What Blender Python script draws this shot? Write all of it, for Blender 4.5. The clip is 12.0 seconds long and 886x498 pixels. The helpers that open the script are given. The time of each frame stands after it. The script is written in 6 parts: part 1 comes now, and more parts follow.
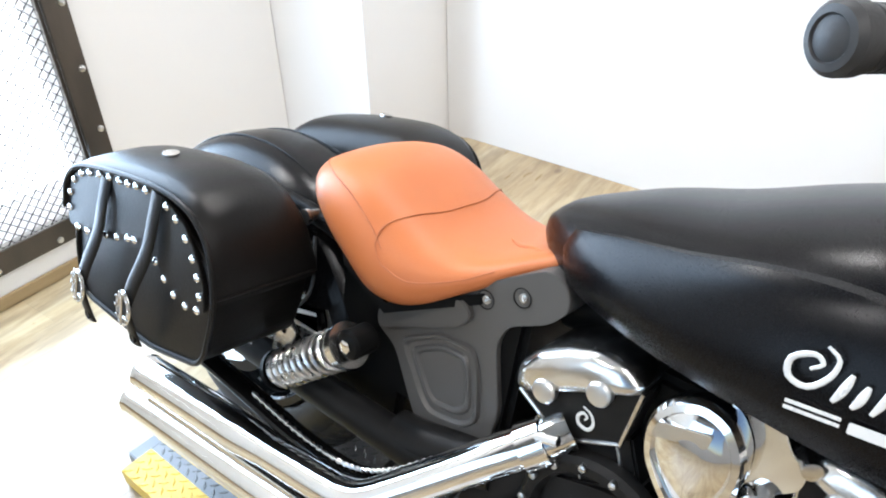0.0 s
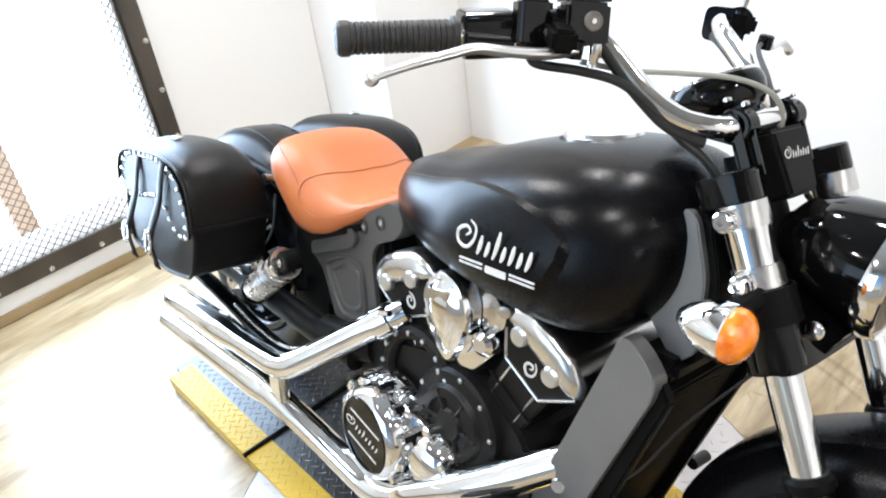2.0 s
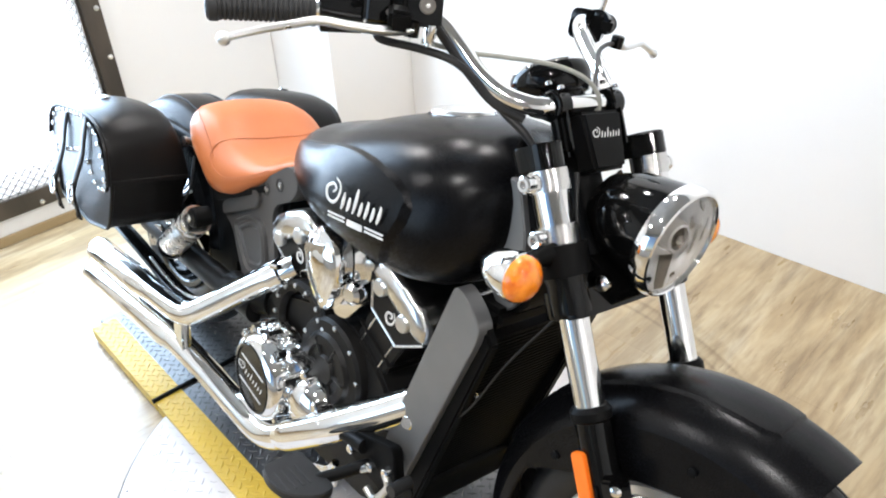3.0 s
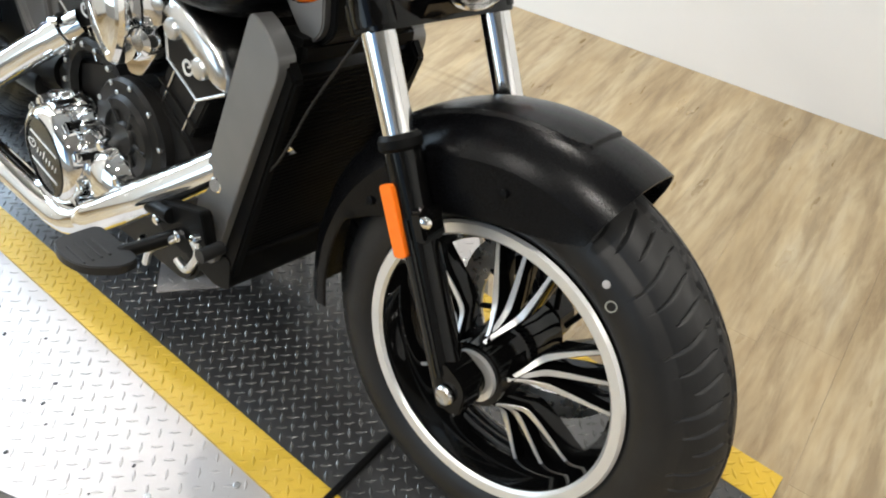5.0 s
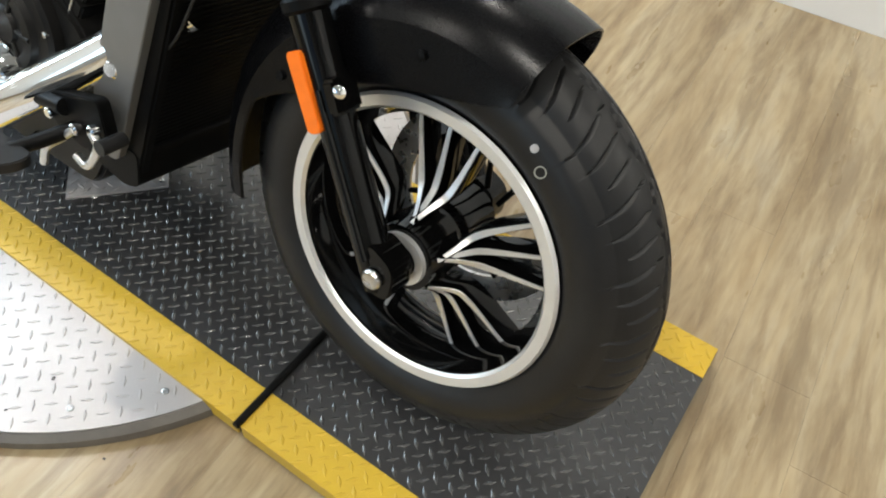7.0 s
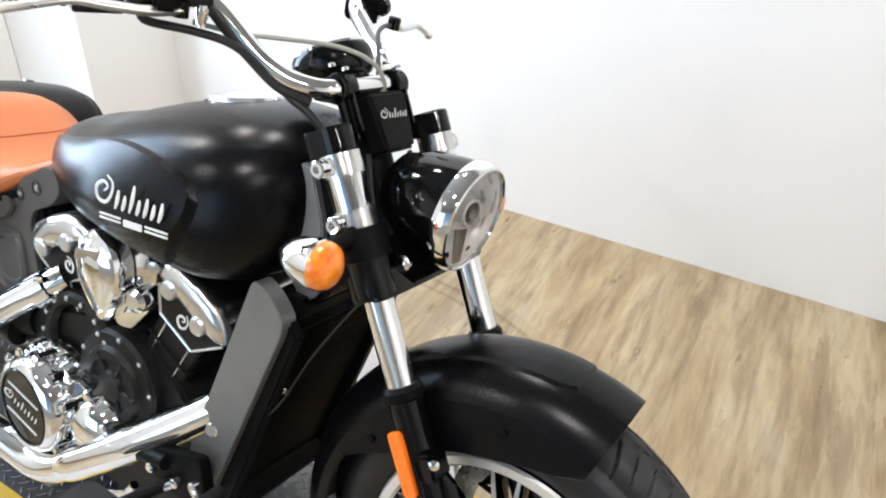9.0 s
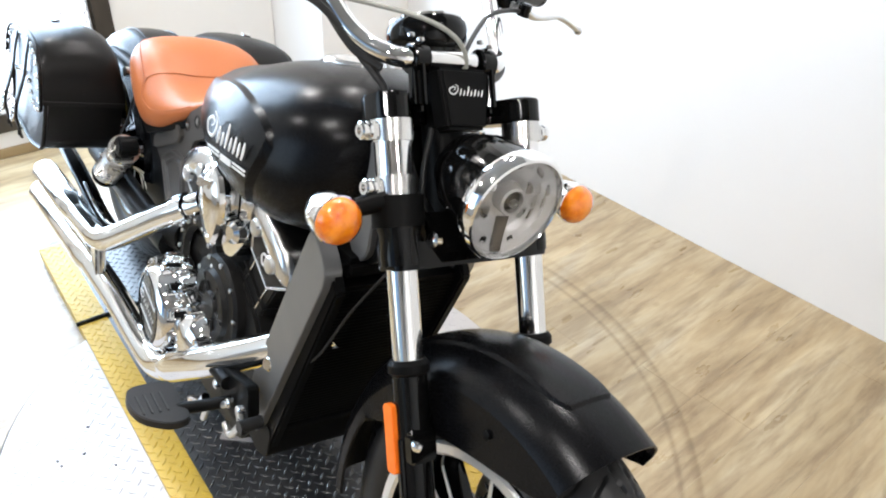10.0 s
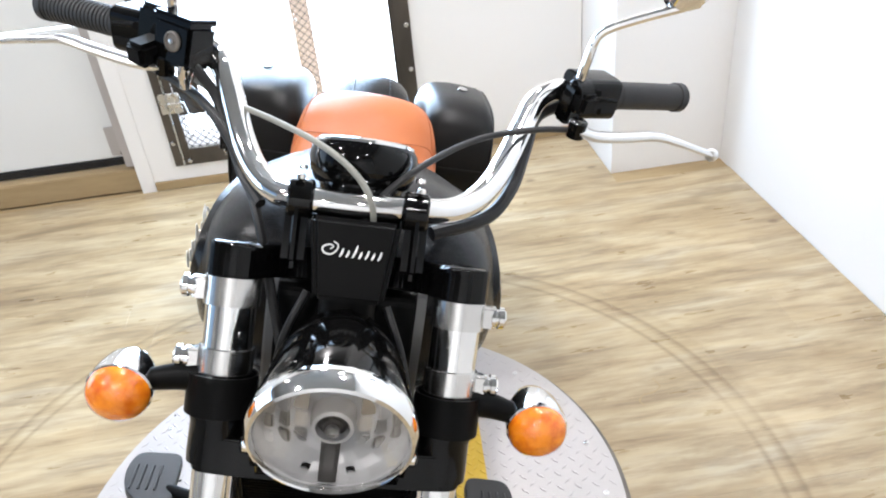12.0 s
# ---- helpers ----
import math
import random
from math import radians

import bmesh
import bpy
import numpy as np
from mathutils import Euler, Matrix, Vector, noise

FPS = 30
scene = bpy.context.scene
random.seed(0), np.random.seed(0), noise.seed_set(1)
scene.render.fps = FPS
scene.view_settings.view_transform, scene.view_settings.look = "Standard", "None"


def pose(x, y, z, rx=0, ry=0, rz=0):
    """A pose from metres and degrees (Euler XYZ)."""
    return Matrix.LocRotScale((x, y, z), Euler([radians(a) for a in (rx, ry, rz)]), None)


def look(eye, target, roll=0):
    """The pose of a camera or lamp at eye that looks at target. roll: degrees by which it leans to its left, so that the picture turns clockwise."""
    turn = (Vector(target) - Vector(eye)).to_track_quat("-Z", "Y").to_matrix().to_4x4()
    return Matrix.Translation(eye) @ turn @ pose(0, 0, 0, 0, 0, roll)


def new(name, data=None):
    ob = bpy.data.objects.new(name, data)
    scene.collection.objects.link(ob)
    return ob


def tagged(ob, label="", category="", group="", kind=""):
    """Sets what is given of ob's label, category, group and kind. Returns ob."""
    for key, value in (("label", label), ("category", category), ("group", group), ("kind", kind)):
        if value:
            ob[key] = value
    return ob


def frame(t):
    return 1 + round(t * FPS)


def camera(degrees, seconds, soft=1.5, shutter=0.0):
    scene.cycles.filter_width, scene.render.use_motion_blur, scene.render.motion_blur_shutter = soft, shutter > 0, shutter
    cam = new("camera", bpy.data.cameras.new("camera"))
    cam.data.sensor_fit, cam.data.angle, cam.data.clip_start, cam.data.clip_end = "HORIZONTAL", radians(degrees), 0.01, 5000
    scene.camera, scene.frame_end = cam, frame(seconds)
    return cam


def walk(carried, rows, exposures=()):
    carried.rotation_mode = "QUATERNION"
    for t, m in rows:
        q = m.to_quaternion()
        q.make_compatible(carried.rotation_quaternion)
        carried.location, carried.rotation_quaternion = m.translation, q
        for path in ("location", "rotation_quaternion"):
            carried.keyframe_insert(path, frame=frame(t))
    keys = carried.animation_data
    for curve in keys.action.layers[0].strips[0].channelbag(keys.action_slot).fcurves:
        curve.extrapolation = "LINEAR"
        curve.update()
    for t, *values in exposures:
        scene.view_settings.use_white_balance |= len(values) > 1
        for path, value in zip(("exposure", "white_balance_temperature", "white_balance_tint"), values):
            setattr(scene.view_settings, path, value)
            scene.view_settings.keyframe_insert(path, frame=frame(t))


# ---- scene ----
cam = camera(61.22, 12.0, 2.0)
PATH = [
    (0, (-0.6153, -0.4900, 1.2054), (-1.5819, 0.8265, 0.0510), -1.44),
    (0.5, (-0.4904, -0.4787, 1.2751), (-1.6757, 0.6850, 0.1613), -2.36),
    (1, (-0.3298, -0.3565, 1.2612), (-1.6660, 0.4926, 0.0391), -6.44),
    (1.5, (-0.1881, -0.4276, 1.2792), (-1.5370, 0.4931, 0.1247), -6.92),
    (2, (-0.0131, -0.5690, 1.3101), (-1.2594, 0.5582, 0.2255), -7.98),
    (2.5, (0.1135, -0.5899, 1.3391), (-1.1406, 0.5563, 0.2840), -6.32),
    (3, (0.2081, -0.5573, 1.3159), (-0.9874, 0.6155, 0.2227), -3.02),
    (3.2, (0.2223, -0.5481, 1.3038), (-0.9293, 0.6284, 0.1681), -3.52),
    (4.8, (0.2726, -0.5106, 1.1511), (-0.5766, 0.6584, -0.2318), 2.30),
    (5, (0.2890, -0.5050, 1.1337), (-0.5094, 0.6709, -0.2734), 2.67),
    (5.5, (0.3156, -0.5051, 1.0903), (-0.4302, 0.5981, -0.4019), 2.47),
    (6, (0.3281, -0.5000, 1.0639), (-0.3346, 0.5733, -0.4881), 3.53),
    (6.5, (0.3278, -0.4932, 1.0539), (-0.2633, 0.5856, -0.5230), 4.60),
    (7, (0.3114, -0.4868, 1.0630), (-0.2696, 0.6337, -0.4884), 4.98),
    (7.5, (0.2811, -0.5063, 1.0949), (-0.3159, 0.7280, -0.3611), 5.94),
    (7.7, (0.2608, -0.5207, 1.1241), (-0.3576, 0.7967, -0.2478), 5.20),
    (9.3, (0.1871, -0.5582, 1.3159), (-0.6195, 0.9239, 0.2423), 0.79),
    (9.5, (0.2465, -0.5134, 1.2917), (-0.7035, 0.9102, 0.2568), 0.12),
    (10, (0.4010, -0.3905, 1.2745), (-0.8351, 0.7057, 0.1474), 2.32),
    (10.5, (0.4941, -0.2791, 1.2544), (-0.7322, 0.8250, 0.1244), -2.05),
    (11, (0.4204, -0.1203, 1.2495), (-1.0069, 0.7669, 0.1651), -3.92),
    (11.5, (0.3105, 0.0805, 1.2423), (-1.1847, 0.7711, 0.1077), -5.09),
    (12, (0.3314, 0.2961, 1.2720), (-1.3502, 0.4275, 0.1972), -6.02),
]
BALANCE = [(0, 0.03, 6040, 11.2), (1, 0.03, 6010, 11.2), (2, 0.1, 6060, 11.2), (3.2, 0.08, 6110, 11.2), (4.8, -0.04, 6430, 9.2), (6.3, -0.21, 6410, 7.2), (7.2, -0.19, 6460, 7.2), (7.7, -0.10, 6410, 9.2), (9.3, 0, 6140, 11.2), (10.5, 0.02, 6140, 11.2), (11.5, 0.08, 6140, 12.2), (12, 0.02, 5960, 12.2)]
walk(cam, [(t, look(eye, target, roll)) for t, eye, target, roll in PATH], BALANCE)

# ---------- world, light, exposure ----------
LEAN, YAW = -14.39, -5.53                      # the bike rests on its side stand
BIKE = pose(0, 0, -0.004, LEAN, 0, YAW)
FLOOR = -0.043                                 # wooden floor; the lift's deck lies at 0
WALL_Y, WIN_X, CEIL = 1.56, -2.47, 2.75

world = bpy.data.worlds.new("world")
scene.world = world
world.use_nodes = True
sky = world.node_tree.nodes.new("ShaderNodeTexSky")
sky.sky_type, sky.sun_disc, sky.sun_elevation, sky.sun_rotation = "NISHITA", False, radians(38), radians(250)
world.node_tree.links.new(sky.outputs[0], world.node_tree.nodes["Background"].inputs[0])
world.node_tree.nodes["Background"].inputs[1].default_value = 0.12


def area_lamp(name, m, sx, sy, watts, colour):
    data = bpy.data.lights.new(name, "AREA")
    data.shape, data.size, data.size_y, data.energy, data.color = "RECTANGLE", sx, sy, watts, colour
    ob = new(name, data)
    ob.matrix_world = m
    return ob


area_lamp("window_daylight", look((WIN_X + 0.12, 0.0, 1.15), (2, 0.0, 0.6)), 0.9, 1.9, 54, (0.60, 0.80, 1.0))
area_lamp("shop_front_daylight", look((-1.6, -3.05, 1.45), (-1.4, 2, 0.4)), 2.2, 1.5, 24, (0.70, 0.86, 1.0))
# small round downlights: place and watts; the last four are added as fill
LAMPS = ((-2.36, 0.22, 26), (-0.10, -0.95, 25), (-1.55, 0.95, 19), (-0.72, 0.95, 20), (-1.7, -1.6, 22), (1.5, 0.75, 10), (1.1, -1.6, 22), (2.3, -0.3, 28))
for lx, ly, watts in LAMPS:
    lamp_light = area_lamp("ceiling_lamp_light", look((lx, ly, CEIL - 0.09), (lx, ly + 0.001, 0)), 0.13, 0.13, watts, (1.0, 0.94, 0.86))
    lamp_light.data.shape = "DISK"


# ---------- materials ----------
def material(name, colour, rough=0.5, metal=0.0, second=None, scale=8.0, mix=0.5, bump=0.0, bump_scale=60.0, coat=0.0, rough_var=0.08, spec=0.5, per_object=0.0, aniso=None, space="Object"):
    m = bpy.data.materials.new(name)
    m.use_nodes = True
    nt = m.node_tree
    n, l = nt.nodes, nt.links
    b = n["Principled BSDF"]
    b.inputs["Metallic"].default_value = metal
    b.inputs["Coat Weight"].default_value = coat
    b.inputs["Coat Roughness"].default_value = 0.05
    b.inputs["Specular IOR Level"].default_value = spec
    tc = n.new("ShaderNodeTexCoord")
    src = tc.outputs[space]
    if aniso:
        mp = n.new("ShaderNodeMapping")
        mp.inputs["Scale"].default_value = aniso
        l.new(src, mp.inputs[0])
        src = mp.outputs[0]
    big = n.new("ShaderNodeTexNoise")
    big.inputs["Scale"].default_value, big.inputs["Detail"].default_value = scale, 6
    l.new(src, big.inputs["Vector"])
    mixer = n.new("ShaderNodeMix")
    mixer.data_type = "RGBA"
    c2 = second or tuple(c * 0.8 for c in colour)
    mixer.inputs[6].default_value, mixer.inputs[7].default_value = (*colour, 1), (*c2, 1)
    ramp = n.new("ShaderNodeMapRange")
    ramp.inputs[1].default_value, ramp.inputs[2].default_value, ramp.inputs[4].default_value = 0.35, 0.7, mix
    l.new(big.outputs[0], ramp.inputs[0])
    l.new(ramp.outputs[0], mixer.inputs[0])
    out = mixer.outputs[2]
    if per_object:
        info = n.new("ShaderNodeObjectInfo")
        hsv = n.new("ShaderNodeHueSaturation")
        mr = n.new("ShaderNodeMapRange")
        mr.inputs[3].default_value, mr.inputs[4].default_value = 1 - per_object, 1 + per_object
        l.new(info.outputs["Random"], mr.inputs[0])
        l.new(mr.outputs[0], hsv.inputs["Value"])
        l.new(out, hsv.inputs["Color"])
        out = hsv.outputs[0]
    l.new(out, b.inputs["Base Color"])
    fine = n.new("ShaderNodeTexNoise")
    fine.inputs["Scale"].default_value, fine.inputs["Detail"].default_value = bump_scale, 5
    l.new(src, fine.inputs["Vector"])
    rr = n.new("ShaderNodeMapRange")
    rr.inputs[3].default_value, rr.inputs[4].default_value = max(rough - rough_var, 0.02), rough + rough_var
    l.new(fine.outputs[0], rr.inputs[0])
    l.new(rr.outputs[0], b.inputs["Roughness"])
    if bump:
        bp = n.new("ShaderNodeBump")
        bp.inputs["Strength"].default_value, bp.inputs["Distance"].default_value = 1.0, bump
        l.new(fine.outputs[0], bp.inputs["Height"])
        l.new(bp.outputs[0], b.inputs["Normal"])
    return m


MAT = dict(
    chrome=material("chrome", (0.90, 0.90, 0.895), 0.075, 1.0, (0.82, 0.82, 0.82), 20, rough_var=0.04),
    steel=material("satin_steel", (0.62, 0.62, 0.61), 0.28, 1.0, (0.5, 0.5, 0.5), 40),
    cast=material("polished_aluminium", (0.74, 0.73, 0.71), 0.22, 1.0, (0.6, 0.6, 0.6), 30, rough_var=0.08),
    paint=material("satin_black_paint", (0.0025, 0.0025, 0.003), 0.27, 0.0, (0.0035, 0.0035, 0.004), 5, spec=0.165, rough_var=0.03, bump=0.00002, bump_scale=900),
    gloss=material("gloss_black_paint", (0.0025, 0.0025, 0.0025), 0.07, 0.0, (0.003, 0.003, 0.003), 9, spec=0.26, rough_var=0.03),
    black=material("matt_black_metal", (0.004, 0.004, 0.004), 0.40, 0.0, (0.006, 0.006, 0.006), 18, spec=0.07, bump=0.0001, bump_scale=400),
    casing=material("dark_engine_casing", (0.014, 0.0135, 0.013), 0.38, 0.25, (0.024, 0.023, 0.022), 25, spec=0.12, bump=0.00015, bump_scale=500),
    castframe=material("grey_cast_frame", (0.100, 0.094, 0.088), 0.42, 0.35, (0.108, 0.102, 0.096), 14, spec=0.3, bump=0.00008, bump_scale=700),
    rubber=material("black_rubber", (0.010, 0.010, 0.0105), 0.42, 0.0, (0.024, 0.024, 0.0235), 13, spec=0.36, bump=0.0002, bump_scale=350, rough_var=0.12),
    grip=material("worn_grip_rubber", (0.022, 0.022, 0.023), 0.5, 0.0, (0.034, 0.034, 0.034), 30, spec=0.35, bump=0.0002, bump_scale=350),
    tan=material("tan_leather", (0.42, 0.125, 0.038), 0.40, 0.0, (0.48, 0.155, 0.05), 9, spec=0.3, bump=0.00025, bump_scale=420, rough_var=0.1),
    stitch=material("dark_tan_thread", (0.36, 0.105, 0.032), 0.6, 0.0, (0.42, 0.13, 0.04), 60),
    leather=material("black_leather", (0.0045, 0.0042, 0.004), 0.35, 0.0, (0.009, 0.0075, 0.0062), 12, spec=0.21, bump=0.0003, bump_scale=260, rough_var=0.12),
    amber=material("amber_lens", (0.95, 0.29, 0.008), 0.10, 0.0, (0.72, 0.13, 0.003), 70, mix=1.0, bump=0.0016, bump_scale=75, coat=1.0),
    reflector=material("orange_reflector", (0.95, 0.20, 0.015), 0.2, 0.0, (0.8, 0.16, 0.01), 60, bump=0.0003, bump_scale=300),
    badge=material("silver_badge", (0.82, 0.82, 0.80), 0.25, 0.2, (0.7, 0.7, 0.7), 60),
    deck=material("black_tread_plate", (0.016, 0.016, 0.017), 0.36, 0.0, (0.045, 0.045, 0.046), 4.5, spec=1.0, bump=0.0002, bump_scale=200, rough_var=0.12),
    lug=material("worn_tread_lug", (0.09, 0.09, 0.09), 0.25, 0.45, (0.24, 0.24, 0.24), 6, spec=0.8, bump=0.0001, bump_scale=200, rough_var=0.1),
    yellow=material("yellow_painted_plate", (0.62, 0.41, 0.032), 0.42, 0.0, (0.50, 0.33, 0.045), 7, bump=0.0003, bump_scale=160, rough_var=0.1),
    disc=material("aluminium_tread_plate", (0.47, 0.445, 0.435), 0.42, 0.3, (0.36, 0.34, 0.33), 6, bump=0.0002, bump_scale=200, rough_var=0.1),
    wall=material("white_wall_paint", (0.80, 0.795, 0.785), 0.45, 0.0, (0.77, 0.765, 0.755), 1.2, bump=0.0003, bump_scale=120),
    lever=material("polished_lever", (0.72, 0.72, 0.71), 0.30, 1.0, (0.64, 0.64, 0.64), 30),
    # unseen south wall: grey set by what chrome and black paint should mirror
    darkwall=material("greyed_wall_paint", (0.30, 0.30, 0.30), 0.7, 0.0, (0.26, 0.26, 0.26), 1.5, bump=0.0003, bump_scale=120),
    lip=material("machined_rim", (0.80, 0.80, 0.79), 0.32, 0.65, (0.72, 0.72, 0.72), 30, rough_var=0.04),
    # unseen ceiling: greyed so the black paint mirrors little from above
    ceiling=material("greyed_ceiling_paint", (0.26, 0.26, 0.255), 0.8, 0.0, (0.22, 0.22, 0.22), 1.5, bump=0.0003, bump_scale=120),
    door=material("white_door_panel", (0.74, 0.75, 0.74), 0.4, 0.0, (0.70, 0.71, 0.70), 2, bump=0.0003, bump_scale=50),
    steelframe=material("black_angle_steel", (0.050, 0.045, 0.040), 0.42, 0.5, (0.15, 0.125, 0.10), 7, bump=0.0004, bump_scale=80, rough_var=0.12, aniso=(1, 1, 0.35)),
    mesh=material("dark_expanded_metal", (0.05, 0.05, 0.05), 0.45, 0.6, (0.09, 0.09, 0.09), 20),
    outpost=material("tan_timber", (0.80, 0.63, 0.49), 0.6, 0.0, (0.72, 0.55, 0.42), 6, aniso=(6, 6, 1)),
    cable=material("grey_cable_sleeve", (0.30, 0.30, 0.265), 0.45, 0.0, (0.24, 0.24, 0.21), 40),
    # lighter copy of grey_cast_frame for castings that catch more light
    headcast=material("lit_cast_frame", (0.22, 0.22, 0.222), 0.38, 0.6, (0.18, 0.18, 0.182), 14, bump=0.00008, bump_scale=700),
    bowl=material("silvered_reflector", (0.97, 0.97, 0.965), 0.22, 0.4, (0.94, 0.94, 0.94), 60, rough_var=0.04, coat=0.6),
    rimplate=material("dirty_plate_edge", (0.20, 0.185, 0.165), 0.55, 0.4, (0.10, 0.09, 0.08), 20, bump=0.0004, bump_scale=90),
    base=material("wood_baseboard", (0.36, 0.265, 0.14), 0.5, 0.0, (0.25, 0.175, 0.085), 6, bump=0.0003, aniso=(8, 1.2, 8)),
)


def wood_floor():
    """Pale washed vinyl planks, streaked along y, with brown smears and knots."""
    m = bpy.data.materials.new("washed_wood_planks")
    m.use_nodes = True
    n, l = m.node_tree.nodes, m.node_tree.links
    b = n["Principled BSDF"]
    tc, info, add = n.new("ShaderNodeTexCoord"), n.new("ShaderNodeObjectInfo"), n.new("ShaderNodeVectorMath")
    sc = n.new("ShaderNodeVectorMath")
    sc.operation = "MULTIPLY"
    comb = n.new("ShaderNodeCombineXYZ")
    for i in range(3):
        l.new(info.outputs["Random"], comb.inputs[i])
    sc.inputs[1].default_value = (37, 91, 53)
    l.new(comb.outputs[0], sc.inputs[0])
    l.new(tc.outputs["Object"], add.inputs[0])
    l.new(sc.outputs[0], add.inputs[1])

    def streak(scale, stretch, detail, distort=0.0):
        mp, t = n.new("ShaderNodeMapping"), n.new("ShaderNodeTexNoise")
        mp.inputs["Scale"].default_value = stretch
        t.inputs["Scale"].default_value, t.inputs["Detail"].default_value, t.inputs["Distortion"].default_value = scale, detail, distort
        l.new(add.outputs[0], mp.inputs[0])
        l.new(mp.outputs[0], t.inputs["Vector"])
        return t.outputs[0]

    def cloud(scale, stretch, detail, distort=0.0, rough=0.5):
        """The same noise, but running on across the joints."""
        g, mp, t = n.new("ShaderNodeNewGeometry"), n.new("ShaderNodeMapping"), n.new("ShaderNodeTexNoise")
        mp.inputs["Scale"].default_value = stretch
        t.inputs["Scale"].default_value, t.inputs["Detail"].default_value, t.inputs["Distortion"].default_value = scale, detail, distort
        t.inputs["Roughness"].default_value = rough
        l.new(g.outputs["Position"], mp.inputs[0])
        l.new(mp.outputs[0], t.inputs["Vector"])
        return t.outputs[0]

    def ramp(src, stops):
        r = n.new("ShaderNodeValToRGB")
        r.color_ramp.elements[0].position, r.color_ramp.elements[0].color = stops[0][0], (*stops[0][1], 1)
        r.color_ramp.elements[1].position, r.color_ramp.elements[1].color = stops[-1][0], (*stops[-1][1], 1)
        for p, c in stops[1:-1]:
            r.color_ramp.elements.new(p).color = (*c, 1)
        l.new(src, r.inputs[0])
        return r.outputs[0]

    def mixed(a, c, f, kind="MIX"):
        x = n.new("ShaderNodeMix")
        x.data_type, x.blend_type = "RGBA", kind
        l.new(a, x.inputs[6])
        l.new(c, x.inputs[7])
        x.inputs[0].default_value = f
        return x.outputs[2]

    body = ramp(cloud(2.6, (2.6, 0.60, 1), 8, 0.5, 0.6), [(0.30, (0.265, 0.188, 0.099)), (0.43, (0.366, 0.280, 0.163)), (0.56, (0.438, 0.354, 0.223)), (0.72, (0.440, 0.382, 0.282))])
    smear = ramp(cloud(5.0, (4.2, 0.50, 1), 12, 0.25, 0.66), [(0.38, (0.46, 0.39, 0.31)), (0.46, (0.78, 0.72, 0.63)), (0.52, (1.02, 1.01, 0.97)), (0.62, (1.12, 1.09, 1.0))])
    grain = ramp(cloud(24.0, (2.6, 0.35, 1), 8, 0.6), [(0.34, (0.72, 0.67, 0.60)), (0.60, (1, 1, 1))])
    knots = n.new("ShaderNodeTexVoronoi")
    knots.inputs["Scale"].default_value = 4.2
    km = n.new("ShaderNodeMapping")
    km.inputs["Scale"].default_value = (1.3, 0.8, 1)
    l.new(add.outputs[0], km.inputs[0])
    l.new(km.outputs[0], knots.inputs["Vector"])
    spot = ramp(knots.outputs["Distance"], [(0.03, (0.38, 0.30, 0.22)), (0.085, (1, 1, 1))])
    out = mixed(mixed(mixed(body, smear, 0.58, "MULTIPLY"), grain, 0.60, "MULTIPLY"), spot, 0.75, "MULTIPLY")
    # arc-shaped scuffs that the swinging lift has worn into the floor
    geo, sub, dist = n.new("ShaderNodeNewGeometry"), n.new("ShaderNodeVectorMath"), n.new("ShaderNodeVectorMath")
    sub.operation, dist.operation = "SUBTRACT", "LENGTH"
    sub.inputs[1].default_value = (-0.727, 0.126, -0.043)
    l.new(geo.outputs["Position"], sub.inputs[0])
    l.new(sub.outputs[0], dist.inputs[0])
    worn = ramp(dist.outputs["Value"], [(0.0, (1, 1, 1)), (0.895, (1, 1, 1)), (0.905, (0.66, 0.62, 0.56)), (0.915, (1, 1, 1)), (0.930, (0.95, 0.94, 0.92)), (0.948, (0.62, 0.57, 0.50)), (0.958, (0.96, 0.95, 0.93)), (0.985, (0.90, 0.88, 0.85)), (1.0, (1, 1, 1))])
    patch = n.new("ShaderNodeTexNoise")
    patch.inputs["Scale"].default_value = 2.2
    l.new(geo.outputs["Position"], patch.inputs["Vector"])
    pm_ = n.new("ShaderNodeMapRange")
    pm_.inputs[1].default_value, pm_.inputs[2].default_value = 0.30, 0.46
    l.new(patch.outputs[0], pm_.inputs[0])
    wx = n.new("ShaderNodeMix")
    wx.data_type, wx.blend_type = "RGBA", "MULTIPLY"
    l.new(out, wx.inputs[6])
    l.new(worn, wx.inputs[7])
    l.new(pm_.outputs[0], wx.inputs[0])
    out = wx.outputs[2]
    hsv, mr = n.new("ShaderNodeHueSaturation"), n.new("ShaderNodeMapRange")
    mr.inputs[3].default_value, mr.inputs[4].default_value = 0.90, 0.98
    l.new(info.outputs["Random"], mr.inputs[0])
    l.new(mr.outputs[0], hsv.inputs["Value"])
    l.new(out, hsv.inputs["Color"])
    l.new(hsv.outputs[0], b.inputs["Base Color"])
    rr = n.new("ShaderNodeMapRange")
    b.inputs["Specular IOR Level"].default_value = 0.75
    rr.inputs[3].default_value, rr.inputs[4].default_value = 0.22, 0.38
    l.new(streak(12, (2, 0.5, 1), 4), rr.inputs[0])
    l.new(rr.outputs[0], b.inputs["Roughness"])
    bp = n.new("ShaderNodeBump")
    bp.inputs["Strength"].default_value, bp.inputs["Distance"].default_value = 0.5, 0.0006
    l.new(streak(40.0, (3.0, 0.12, 1), 4), bp.inputs["Height"])
    l.new(bp.outputs[0], b.inputs["Normal"])
    return m


MAT["wood"] = wood_floor()

